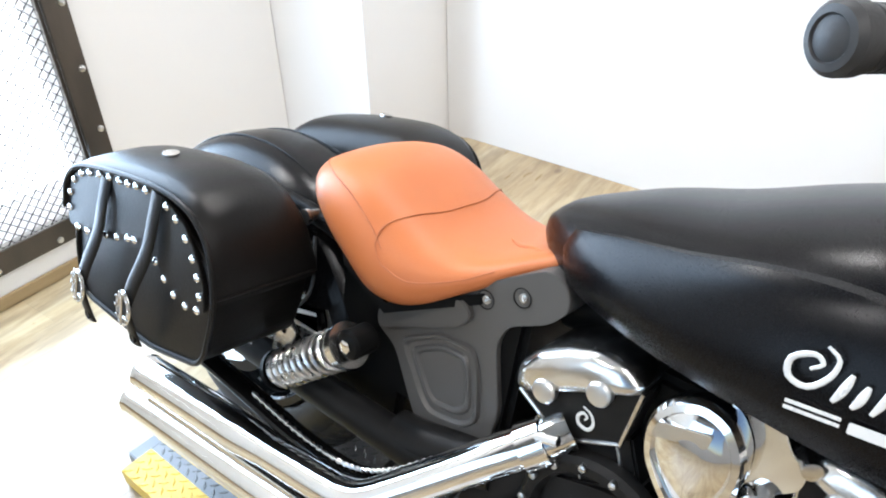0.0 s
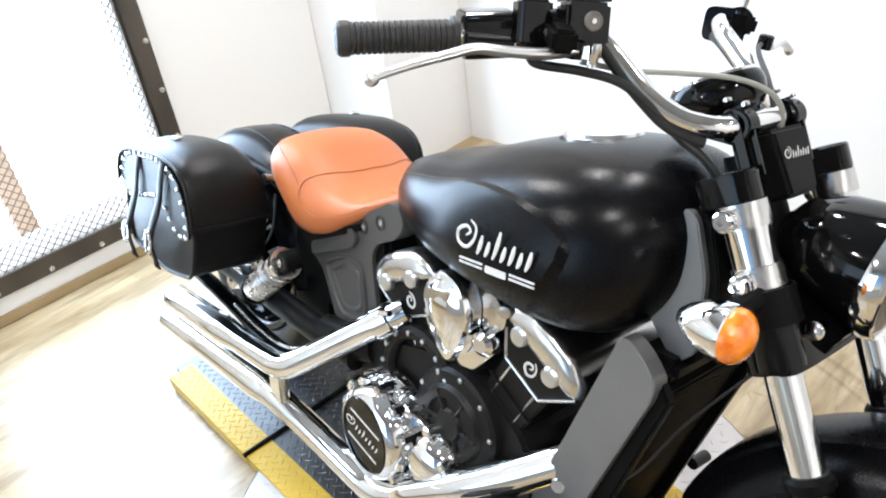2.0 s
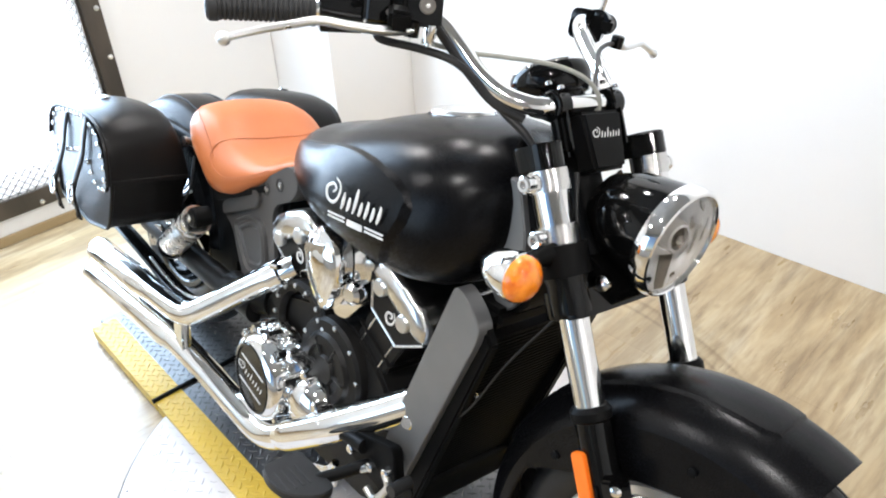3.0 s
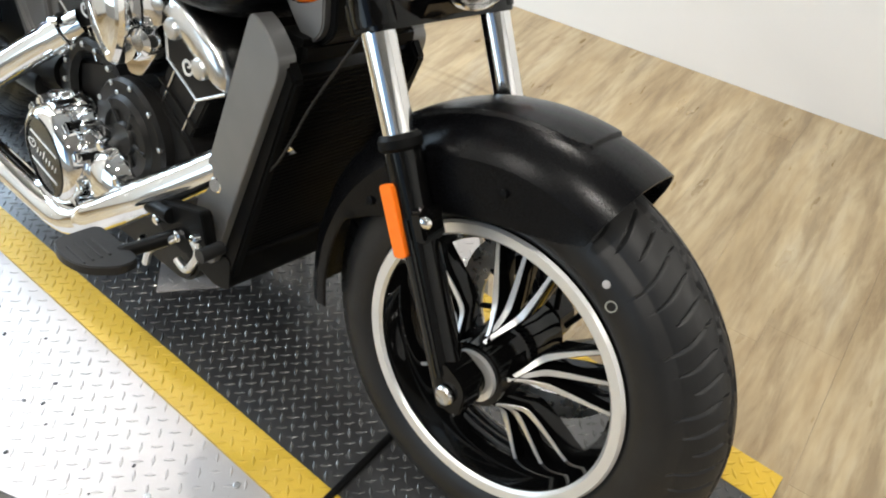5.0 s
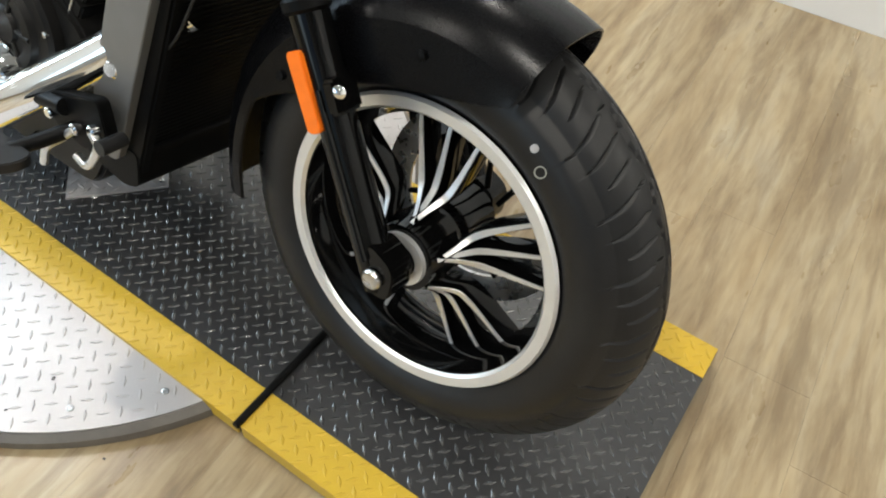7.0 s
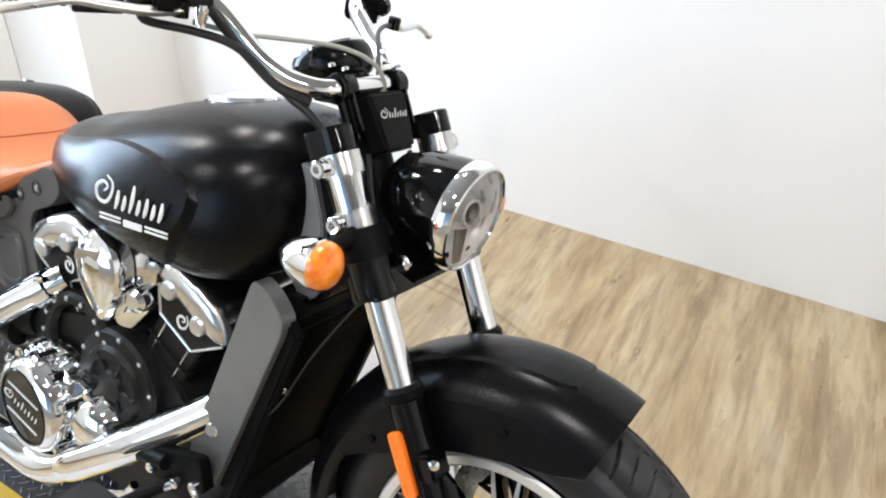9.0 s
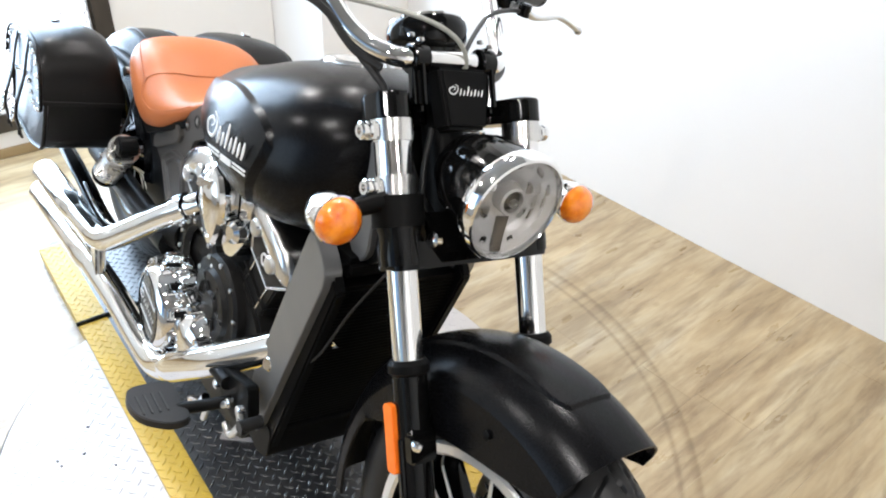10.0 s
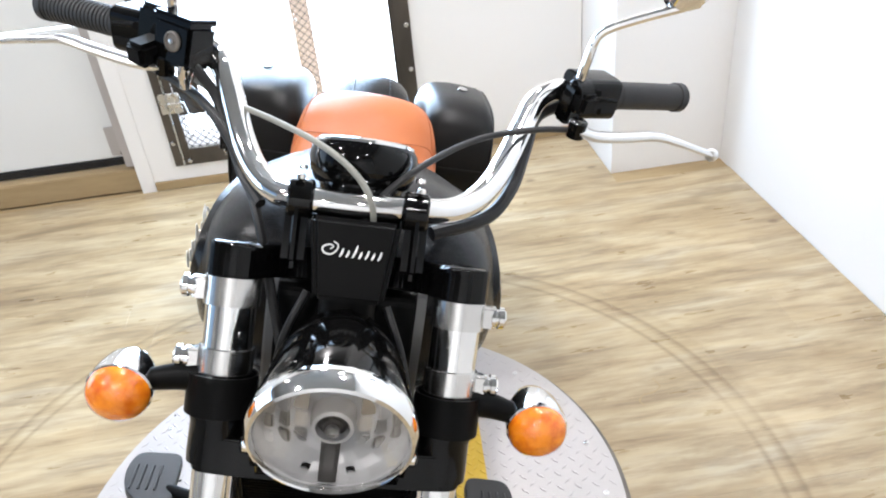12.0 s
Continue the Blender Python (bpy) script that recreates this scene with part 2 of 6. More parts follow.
glass = bpy.data.materials.new("clear_glass")
glass.use_nodes = True
gb = glass.node_tree.nodes["Principled BSDF"]
gb.inputs["Transmission Weight"].default_value, gb.inputs["Roughness"].default_value, gb.inputs["IOR"].default_value = 1.0, 0.02, 1.45
MAT["glass"] = glass
# emissive material standing in for overexposed daylight outside
bright = bpy.data.materials.new("glowing_outdoors")
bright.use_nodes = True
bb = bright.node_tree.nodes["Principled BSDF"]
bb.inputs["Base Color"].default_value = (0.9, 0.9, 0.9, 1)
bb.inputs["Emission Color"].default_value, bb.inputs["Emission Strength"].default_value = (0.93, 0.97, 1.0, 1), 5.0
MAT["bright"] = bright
lampglow = bpy.data.materials.new("lamp_diffuser")
lampglow.use_nodes = True
lb = lampglow.node_tree.nodes["Principled BSDF"]
lb.inputs["Emission Color"].default_value, lb.inputs["Emission Strength"].default_value = (1.0, 0.93, 0.82, 1), 6.0
MAT["lampglow"] = lampglow


# ---------- mesh helpers ----------
def part(name, bm, mat, parent=None, label="", smooth=True, angle=35):
    while parent and parent.parent and parent.parent.parent:      # thing > part > sub-part, no deeper
        parent = parent.parent
    me = bpy.data.meshes.new(name)
    bmesh.ops.recalc_face_normals(bm, faces=bm.faces)
    if smooth:
        for f in bm.faces:
            f.smooth = True
        lim = radians(angle)
        for e in bm.edges:
            if len(e.link_faces) != 2 or e.calc_face_angle(0) > lim:
                e.smooth = False
    bm.to_mesh(me)
    bm.free()
    me.materials.append(MAT[mat])
    ob = new(name, me)
    if parent:
        ob.parent = parent
    if label:
        ob["label"] = label
    return ob


def empty(name, m, **tags):
    ob = new(name)
    ob.empty_display_size = 0.1
    ob.matrix_world = m
    return tagged(ob, **tags)


def spline(pts, n=8):
    """Catmull-Rom through the points."""
    p = [Vector(q) for q in pts]
    if len(p) < 3:
        return p
    p = [2 * p[0] - p[1]] + p + [2 * p[-1] - p[-2]]
    out = []
    for i in range(1, len(p) - 2):
        for k in range(n):
            t = k / n
            a, b, c, d = p[i - 1], p[i], p[i + 1], p[i + 2]
            out.append(0.5 * ((2 * b) + (c - a) * t + (2 * a - 5 * b + 4 * c - d) * t * t + (3 * b - a - 3 * c + d) * t ** 3))
    out.append(p[-2])
    return out


def add_tube(bm, pts, radius, seg=14, smooth_n=8, caps=True, flat=1.0, up=None):
    path = spline(pts, smooth_n) if smooth_n else [Vector(q) for q in pts]
    rings, n = [], len(path)
    rad = radius if callable(radius) else (lambda s: radius)
    ref = Vector(up) if up else Vector((0, 0, 1))
    for i, q in enumerate(path):
        d = (path[min(i + 1, n - 1)] - path[max(i - 1, 0)]).normalized()
        if i == 0 and abs(d.dot(ref)) > 0.95:
            ref = Vector((0, 1, 0)) if abs(d.y) < 0.9 else Vector((1, 0, 0))
        side = d.cross(ref).normalized()
        nrm = side.cross(d).normalized()
        ref = nrm if not up else ref
        r = rad(i / max(n - 1, 1))
        rings.append([bm.verts.new(q + side * (math.cos(a) * r) + nrm * (math.sin(a) * r * flat)) for a in (2 * math.pi * k / seg for k in range(seg))])
    for a, b in zip(rings, rings[1:]):
        for k in range(seg):
            bm.faces.new((a[k], a[(k + 1) % seg], b[(k + 1) % seg], b[k]))
    if caps:
        bm.faces.new(rings[0][::-1])
        bm.faces.new(rings[-1])


def tube(pts, radius, **kw):
    bm = bmesh.new()
    add_tube(bm, pts, radius, **kw)
    return bm


def add_lathe(bm, profile, m, seg=48, close=False):
    """profile: (axial, radius) pairs, turned about the local z axis of m."""
    rings = []
    for z, r in profile:
        if r < 1e-5:
            rings.append([bm.verts.new(m @ Vector((0, 0, z)))])
        else:
            rings.append([bm.verts.new(m @ Vector((r * math.cos(a), r * math.sin(a), z))) for a in (2 * math.pi * k / seg for k in range(seg))])
    pairs = list(zip(rings, rings[1:])) + ([(rings[-1], rings[0])] if close else [])
    for a, b in pairs:
        for k in range(seg):
            k2 = (k + 1) % seg
            if len(a) == 1 and len(b) == 1:
                continue
            if len(a) == 1:
                bm.faces.new((a[0], b[k], b[k2]))
            elif len(b) == 1:
                bm.faces.new((a[k], a[k2], b[0]))
            else:
                bm.faces.new((a[k], a[k2], b[k2], b[k]))


def lathe(profile, m, seg=48, close=False):
    bm = bmesh.new()
    add_lathe(bm, profile, m, seg, close)
    return bm


def axis(at, d):
    """A pose at a point whose z axis points along d."""
    return Matrix.Translation(at) @ Vector(d).to_track_quat("Z", "Y").to_matrix().to_4x4()


def add_prism(bm, outline, depth0, depth1, m=None, bevel=0.0, seg=2):
    """outline: (u, v) pairs in local x, z; extruded along local y."""
    m = m or Matrix.Identity(4)
    t = bmesh.new()
    a = [t.verts.new((u, depth0, v)) for u, v in outline]
    b = [t.verts.new((u, depth1, v)) for u, v in outline]
    k = len(a)
    t.faces.new(a)
    t.faces.new(b[::-1])
    for i in range(k):
        t.faces.new((a[i], b[i], b[(i + 1) % k], a[(i + 1) % k]))
    bmesh.ops.recalc_face_normals(t, faces=t.faces)
    if bevel:
        bmesh.ops.bevel(t, geom=list(t.edges), offset=bevel, segments=seg, affect="EDGES", clamp_overlap=True)
    join(bm, t, m)


def join(bm, t, m=None):
    vs = [bm.verts.new((m @ v.co) if m else v.co) for v in t.verts]
    t.verts.index_update()
    for f in t.faces:
        bm.faces.new([vs[v.index] for v in f.verts])
    t.free()


def prism(outline, depth0, depth1, m=None, bevel=0.0, seg=2):
    bm = bmesh.new()
    add_prism(bm, outline, depth0, depth1, m, bevel, seg)
    return bm


def add_box(bm, lo, hi, m=None, bevel=0.0, seg=2):
    add_prism(bm, [(lo[0], lo[2]), (hi[0], lo[2]), (hi[0], hi[2]), (lo[0], hi[2])], lo[1], hi[1], m, bevel, seg)


def box(lo, hi, m=None, bevel=0.0, seg=2):
    bm = bmesh.new()
    add_box(bm, lo, hi, m, bevel, seg)
    return bm


def loft(rings, caps=True):
    bm = bmesh.new()
    vs = [[bm.verts.new(p) for p in r] for r in rings]
    k = len(vs[0])
    for a, b in zip(vs, vs[1:]):
        for i in range(k):
            bm.faces.new((a[i], a[(i + 1) % k], b[(i + 1) % k], b[i]))
    if caps:
        bm.faces.new(vs[0][::-1])
        bm.faces.new(vs[-1])
    return bm


def rounded(outline, r, n=5):
    """Rounds the corners of a closed outline of (u, v)."""
    out, k = [], len(outline)
    for i in range(k):
        p, a, b = Vector(outline[i]), Vector(outline[i - 1]), Vector(outline[(i + 1) % k])
        rr = min(r, (a - p).length * 0.45, (b - p).length * 0.45)
        s, e = p + (a - p).normalized() * rr, p + (b - p).normalized() * rr
        for j in range(n + 1):
            t = j / n
            out.append(tuple((1 - t) ** 2 * s + 2 * t * (1 - t) * p + t * t * e))
    return out


def interp(xs, ys, x):
    return float(np.interp(x, xs, ys))


def smooth_interp(xs, ys, x):
    """Smooth curve through the values (xs ascending)."""
    i = max(0, min(len(xs) - 2, int(np.searchsorted(xs, x)) - 1))
    t = (x - xs[i]) / (xs[i + 1] - xs[i])
    def slope(k):
        a, b = max(k - 1, 0), min(k + 1, len(xs) - 1)
        return (ys[b] - ys[a]) / (xs[b] - xs[a])
    h = xs[i + 1] - xs[i]
    m0, m1 = slope(i) * h, slope(i + 1) * h
    return (2 * t ** 3 - 3 * t * t + 1) * ys[i] + (t ** 3 - 2 * t * t + t) * m0 + (-2 * t ** 3 + 3 * t * t) * ys[i + 1] + (t ** 3 - t * t) * m1


# ---------- the room ----------
def setting(name, bm, mat, label, smooth=False):
    return tagged(part(name, bm, mat, None, "", smooth), label, "", "", "structure")


EAST, SOUTH = 3.2, -3.2
floor = setting("floor", box((WIN_X - 0.3, SOUTH, FLOOR - 0.12), (EAST, WALL_Y + 0.1, FLOOR - 0.006)), "base", "dark joints under a floor of pale washed wood planks")
setting("wall_north", box((-2.08, WALL_Y, FLOOR - 0.01), (EAST, WALL_Y + 0.15, CEIL)), "wall", "smooth white painted wall")
setting("wall_pillar", box((WIN_X - 0.15, 1.14, FLOOR - 0.01), (-2.083, WALL_Y + 0.15, CEIL)), "wall", "white painted wall pier at the corner")
setting("wall_east", box((EAST, SOUTH - 0.15, FLOOR - 0.01), (EAST + 0.15, WALL_Y + 0.15, CEIL)), "wall", "plain white wall")
bm = bmesh.new()
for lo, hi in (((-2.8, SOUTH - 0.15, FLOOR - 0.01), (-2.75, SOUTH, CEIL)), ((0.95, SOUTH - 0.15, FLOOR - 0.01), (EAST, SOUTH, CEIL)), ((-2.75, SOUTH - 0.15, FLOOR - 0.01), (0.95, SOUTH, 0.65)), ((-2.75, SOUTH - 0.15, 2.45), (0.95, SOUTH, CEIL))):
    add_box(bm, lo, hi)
setting("wall_south", bm, "darkwall", "unseen wall greyed for darker reflections, with a wide shop window opening")
setting("ceiling", box((WIN_X - 0.3, SOUTH - 0.15, CEIL), (EAST + 0.15, WALL_Y + 0.15, CEIL + 0.1)), "ceiling", "unseen ceiling, greyed to keep reflections dark")
# window wall: opening y -0.45..0.43, z 0.095..2.1, then the roller door further south
bm = bmesh.new()
for y0, y1, z0, z1 in ((0.43, 1.137, FLOOR - 0.01, CEIL), (-0.60, 0.43, FLOOR - 0.01, 0.095), (-0.60, 0.43, 2.1, CEIL), (-0.60, -0.45, 0.095, 2.1), (-3.2, -0.60, 2.2, CEIL)):
    add_box(bm, (WIN_X - 0.16, y0, z0), (WIN_X, y1, z1))
setting("wall_west", bm, "wall", "white painted wall round a screened window")
setting("baseboard", box((WIN_X + 0.001, -0.60, FLOOR), (WIN_X + 0.012, 1.137, FLOOR + 0.036), bevel=0.002), "base", "narrow pale wood baseboard")
# self-lit panel beyond the window, in place of real daylight
setting("backdrop", box((-4.1, -2.5, -2.0), (-4.0, 2.5, 4.0)), "bright", "glowing white panel standing in for sunlit outdoors")

# a fixture for every entry of LAMPS, the added fill lamps included
for lx, ly, watts in LAMPS:
    lamp = empty("ceiling_lamp", pose(lx, ly, CEIL), label="unseen small round white ceiling downlight with a glowing diffuser", category="lamp", group="ceiling lamps")
    part("housing", lathe([(0, 0), (0, 0.10), (-0.03, 0.10), (-0.05, 0.085), (-0.05, 0)], pose(0, 0, 0), 32), "door", lamp)
    part("diffuser", lathe([(-0.0505, 0), (-0.0505, 0.07), (-0.058, 0.062), (-0.060, 0)], pose(0, 0, 0), 32), "lampglow", lamp, "glowing diffuser")


def window_screen():
    """Black angle-iron frame with expanded metal, bolted over the window."""
    ob = empty("window_screen", pose(WIN_X, 0, 0), label="black bolted steel frame with expanded metal mesh over a window", category="window screen")
    w, low, yr = 0.066, 0.052, 0.415
    part("side_bar", prism([(0.0, low), (0.012, low), (0.012, 2.2), (0.0, 2.2)], yr, yr + w, bevel=0.002), "steelframe", ob)
    part("side_bar", prism([(0.0, low), (0.012, low), (0.012, 2.2), (0.0, 2.2)], -0.50, -0.50 + w, bevel=0.002), "steelframe", ob)
    part("bottom_bar", box((0.0, -0.434, low), (0.012, yr, low + w), bevel=0.002), "steelframe", ob)
    part("top_bar", box((0.0, -0.434, 2.13), (0.012, yr, 2.2), bevel=0.002), "steelframe", ob)
    part("angle_lip", box((-0.018, yr - 0.008, low + 0.06), (0.0005, yr + 0.001, 2.13), bevel=0.001), "steelframe", ob)
    spots = [(yr + 0.050, z) for z in np.arange(0.15, 2.2, 0.17)] + [(y, low + 0.018) for y in np.arange(-0.44, 0.42, 0.175)] + [(-0.484, z) for z in np.arange(0.15, 2.2, 0.17)]
    for y, z in spots:
        part("bolt", lathe([(0.0, 0.009), (0.004, 0.009), (0.006, 0.006), (0.0065, 0)], axis((0.012, y, z), (1, 0, 0)), 10), "steel", ob)
    py, pz = 0.030, 0.0145
    verts, faces = [], []
    def strand(a, b):
        d = Vector((0, b[0] - a[0], b[1] - a[1])).normalized()
        s = Vector((1, 0, 0)).cross(d) * 0.0011
        f = Vector((0.0012, 0, 0))
        k = len(verts)
        for q in (a, b):
            c = Vector((-0.006, q[0], q[1]))
            verts.extend([c - s - f, c + s - f, c + s + f, c - s + f])
        for i in range(4):
            faces.append((k + i, k + (i + 1) % 4, k + 4 + (i + 1) % 4, k + 4 + i))
    y = -0.44
    cols = int(0.85 / (py / 2))
    rows_n = int(2.04 / pz)
    for j in range(rows_n):
        z = low + 0.055 + j * pz
        for i in range(cols):
            up = (i + j) % 2 == 0
            y0 = -0.436 + i * py / 2
            strand((y0, z if up else z + pz), (y0 + py / 2, z + pz if up else z))
    me = bpy.data.meshes.new("expanded_mesh")
    me.from_pydata([tuple(v) for v in verts], [], faces)
    me.materials.append(MAT["mesh"])
    em = new("expanded_mesh", me)
    em.parent = ob
    tagged(em, "dark diamond expanded metal mesh", "", "", "stuff")
    latch = part("latch_plate", box((0.013, -0.49, 0.27), (0.02, -0.41, 0.35), bevel=0.003), "steel", ob, "grey steel latch plate")
    part("latch_rod", tube([(0.02, -0.462, 0.06), (0.02, -0.462, 0.46)], 0.004, smooth_n=0, seg=8), "steel", ob)
    part("latch_rod", tube([(0.024, -0.47, 0.31), (0.024, -0.40, 0.31), (0.024, -0.385, 0.22)], 0.004, smooth_n=0, seg=8), "steel", ob)
    part("panel", box((-0.012, -0.434, 0.25), (-0.008, -0.34, 0.40)), "steelframe", ob)


window_screen()
win = empty("window_1", pose(WIN_X - 0.12, 0, 0), label="tall window with a clear pane and a tan timber mullion", kind="structure")
part("pane", box((-0.004, -0.449, 0.096), (0.004, 0.429, 2.099)), "glass", win).visible_shadow = False
part("window_sill", box((-0.10, -0.448, 0.097), (0.10, 0.428, 0.115), bevel=0.004), "wall", win)
part("mullion", box((-0.62, -0.005, -0.1), (-0.55, 0.075, 2.3), bevel=0.003), "outpost", win, "tan timber post outside the pane")

gd = empty("door_1", pose(WIN_X, 0, 0), label="white sectional garage door on a timber threshold", kind="structure")
for i in range(4):
    part("door_panel", box((-0.12, -3.1, 0.085 + i * 0.53), (-0.08, -0.665, 0.605 + i * 0.53), bevel=0.006), "door", gd)
part("door_seal", box((-0.125, -3.1, 0.055), (-0.075, -0.665, 0.083), bevel=0.004), "rubber", gd, "black rubber bottom seal")
part("guide_rail", box((-0.078, -0.70, 0.06), (-0.03, -0.66, 2.2), bevel=0.003), "disc", gd, "galvanised guide rail")
part("roller_bracket", box((-0.076, -0.75, 0.10), (-0.066, -0.68, 0.22), bevel=0.003), "disc", gd)
part("roller", lathe([(0, 0), (0, 0.018), (0.02, 0.018), (0.02, 0)], axis((-0.066, -0.69, 0.115), (1, 0, 0)), 16), "rubber", gd)
setting("door_jamb", box((WIN_X - 0.16, -0.66, FLOOR - 0.01), (WIN_X + 0.002, -0.601, 2.2), bevel=0.003), "wall", "white painted door jamb")
setting("threshold", box((WIN_X - 0.16, -3.2, FLOOR), (WIN_X - 0.02, -0.662, 0.05), bevel=0.004), "base", "raised timber threshold under the garage door")


# ---------- lift deck and turntable ----------
def lugs(outline_test, x0, x1, y0, y1, z, pitch=0.0275, size=(0.0115, 0.0036, 0.0016), angle=45):
    """Raised lozenges of tread plate on a square lattice, turned by angle, alternately one way and the other."""
    verts, faces = [], []
    ca, sa = math.cos(radians(angle)), math.sin(radians(angle))
    L, W, Hh = size
    n = int(max(x1 - x0, y1 - y0) / pitch) + 4
    cx, cy = (x0 + x1) / 2, (y0 + y1) / 2
    for i in range(-n, n):
        for j in range(-n, n):
            u, v = i * pitch * 0.7071, j * pitch * 0.7071
            x, y = cx + u * ca - v * sa, cy + u * sa + v * ca
            if not (x0 < x < x1 and y0 < y < y1) or not outline_test(x, y):
                continue
            a = radians(angle) + (math.pi / 2 if (i + j) % 2 else 0)
            dx, dy, ex, ey = math.cos(a), math.sin(a), -math.sin(a), math.cos(a)
            k = len(verts)
            for s, t, h in ((-L, 0, 0), (0, -W, 0), (L, 0, 0), (0, W, 0), (-L * 0.6, 0, Hh), (0, -W * 0.35, Hh), (L * 0.6, 0, Hh), (0, W * 0.35, Hh)):
                verts.append((x + dx * s + ex * t, y + dy * s + ey * t, z + h))
            faces.append((k + 4, k + 5, k + 6, k + 7))
            for m in range(4):
                faces.append((k + m, k + (m + 1) % 4, k + 4 + (m + 1) % 4, k + 4 + m))
    return verts, faces


def lug_part(name, parent, mat, data):
    me = bpy.data.meshes.new(name)
    me.from_pydata(data[0], [], data[1])
    me.materials.append(MAT[mat])
    ob = new(name, me)
    ob.parent = parent
    return tagged(ob, "raised tread lozenges", "", "", "stuff")


LIFT_YAW = -3.4
lift = empty("motorcycle_lift", pose(-0.64, 0.13, 0, 0, 0, LIFT_YAW), label="low black tread-plate lift deck with yellow edge stripes", category="lift")
HALF, SW = 0.285, 0.068           # half width of the deck, stripe width
X0, XA, XB, X1 = -1.06, -0.645, 0.49, 1.04   # rear end, first hinge, second hinge, front end
for a, b in ((X0, XA - 0.004), (XA + 0.004, XB - 0.004), (XB + 0.004, X1)):
    plate = part("deck_plate", box((a, -HALF, FLOOR + 0.004), (b, HALF, 0.0), bevel=0.002), "deck", lift, smooth=False)
    lug_part("tread", plate, "lug", lugs(lambda x, y: abs(y) < HALF - SW - 0.008, a + 0.008, b - 0.008, -HALF, HALF, 0.0))
    for s in (-1, 1):
        e0, e1 = sorted((s * (HALF - SW), s * (HALF + 0.001)))
        st = part("yellow_stripe", box((a + 0.001, e0, -0.036), (b - 0.001, e1, 0.0012), bevel=0.0006), "yellow", lift, "worn yellow painted edge stripe", smooth=False)
        lug_part("tread", st, "yellow", lugs(lambda x, y: True, a + 0.01, b - 0.01, e0 + 0.006, e1 - 0.006, 0.0012))
for xh in (XA, XB):
    part("hinge_rod", tube([(xh, -HALF - 0.006, 0.003), (xh, HALF + 0.006, 0.003)], 0.0065, smooth_n=0, seg=10), "black", lift, "black hinge rod across the deck")
part("rear_flap", box((X0 - 0.035, -HALF + SW * 0.5, FLOOR + 0.004), (X0 - 0.002, HALF - SW * 0.5, -0.006), bevel=0.003), "deck", lift)

DC, DR, DZ = (-0.727, 0.126), 0.573, -0.008
disc = empty("turntable", pose(DC[0], DC[1], DZ), label="round bright aluminium tread-plate turntable on the floor", category="turntable")
part("disc_plate", lathe([(-0.010, 0), (-0.010, DR), (0.0, DR), (0.0, 0)], pose(0, 0, 0), 96), "disc", disc, smooth=True)
part("disc_skirt", lathe([(FLOOR - DZ + 0.002, 0), (FLOOR - DZ + 0.002, DR + 0.012), (-0.014, DR + 0.012), (-0.003, DR + 0.001), (-0.012, DR - 0.002), (-0.012, 0)], pose(0, 0, 0), 96), "rimplate", disc, "dirty sloped rim of the turntable")
lug_part("tread", disc, "disc", lugs(lambda x, y: math.hypot(x, y) < DR - 0.012, -DR, DR, -DR, DR, 0.0, 0.037, (0.011, 0.003, 0.0012), 40))
for i in range(24):
    a = radians(7.5 + 15 * i)
    part("screw", lathe([(0, 0.006), (0.0015, 0.006), (0.002, 0.004), (0.0008, 0.003), (0.0008, 0)], pose(0.535 * math.cos(a), 0.535 * math.sin(a), 0.0), 10), "steel", disc)
plate = empty("loose_plate", pose(-0.7305, -0.0115, 0.0018, 0, 0, 44), label="loose bright tread-plate sheet lying on the lift deck", category="metal plate")
part("sheet", box((0.0, 0.0, 0.0), (0.184, 0.120, 0.005), bevel=0.001), "disc", plate, smooth=False)
lug_part("tread", plate, "disc", lugs(lambda x, y: True, 0.010, 0.178, 0.008, 0.114, 0.005, 0.026, (0.0105, 0.0028, 0.0013), 40))
part("screw", lathe([(0, 0.005), (0.0015, 0.005), (0.002, 0.0035), (0.0008, 0.0025), (0.0008, 0)], pose(0.172, 0.016, 0.005), 10), "steel", plate)


# ---------- motorcycle ----------
bike = empty("motorcycle", BIKE, label="satin black cruiser motorcycle with tan leather seat leaning on its stand", category="motorcycle")
HZ = 0.322


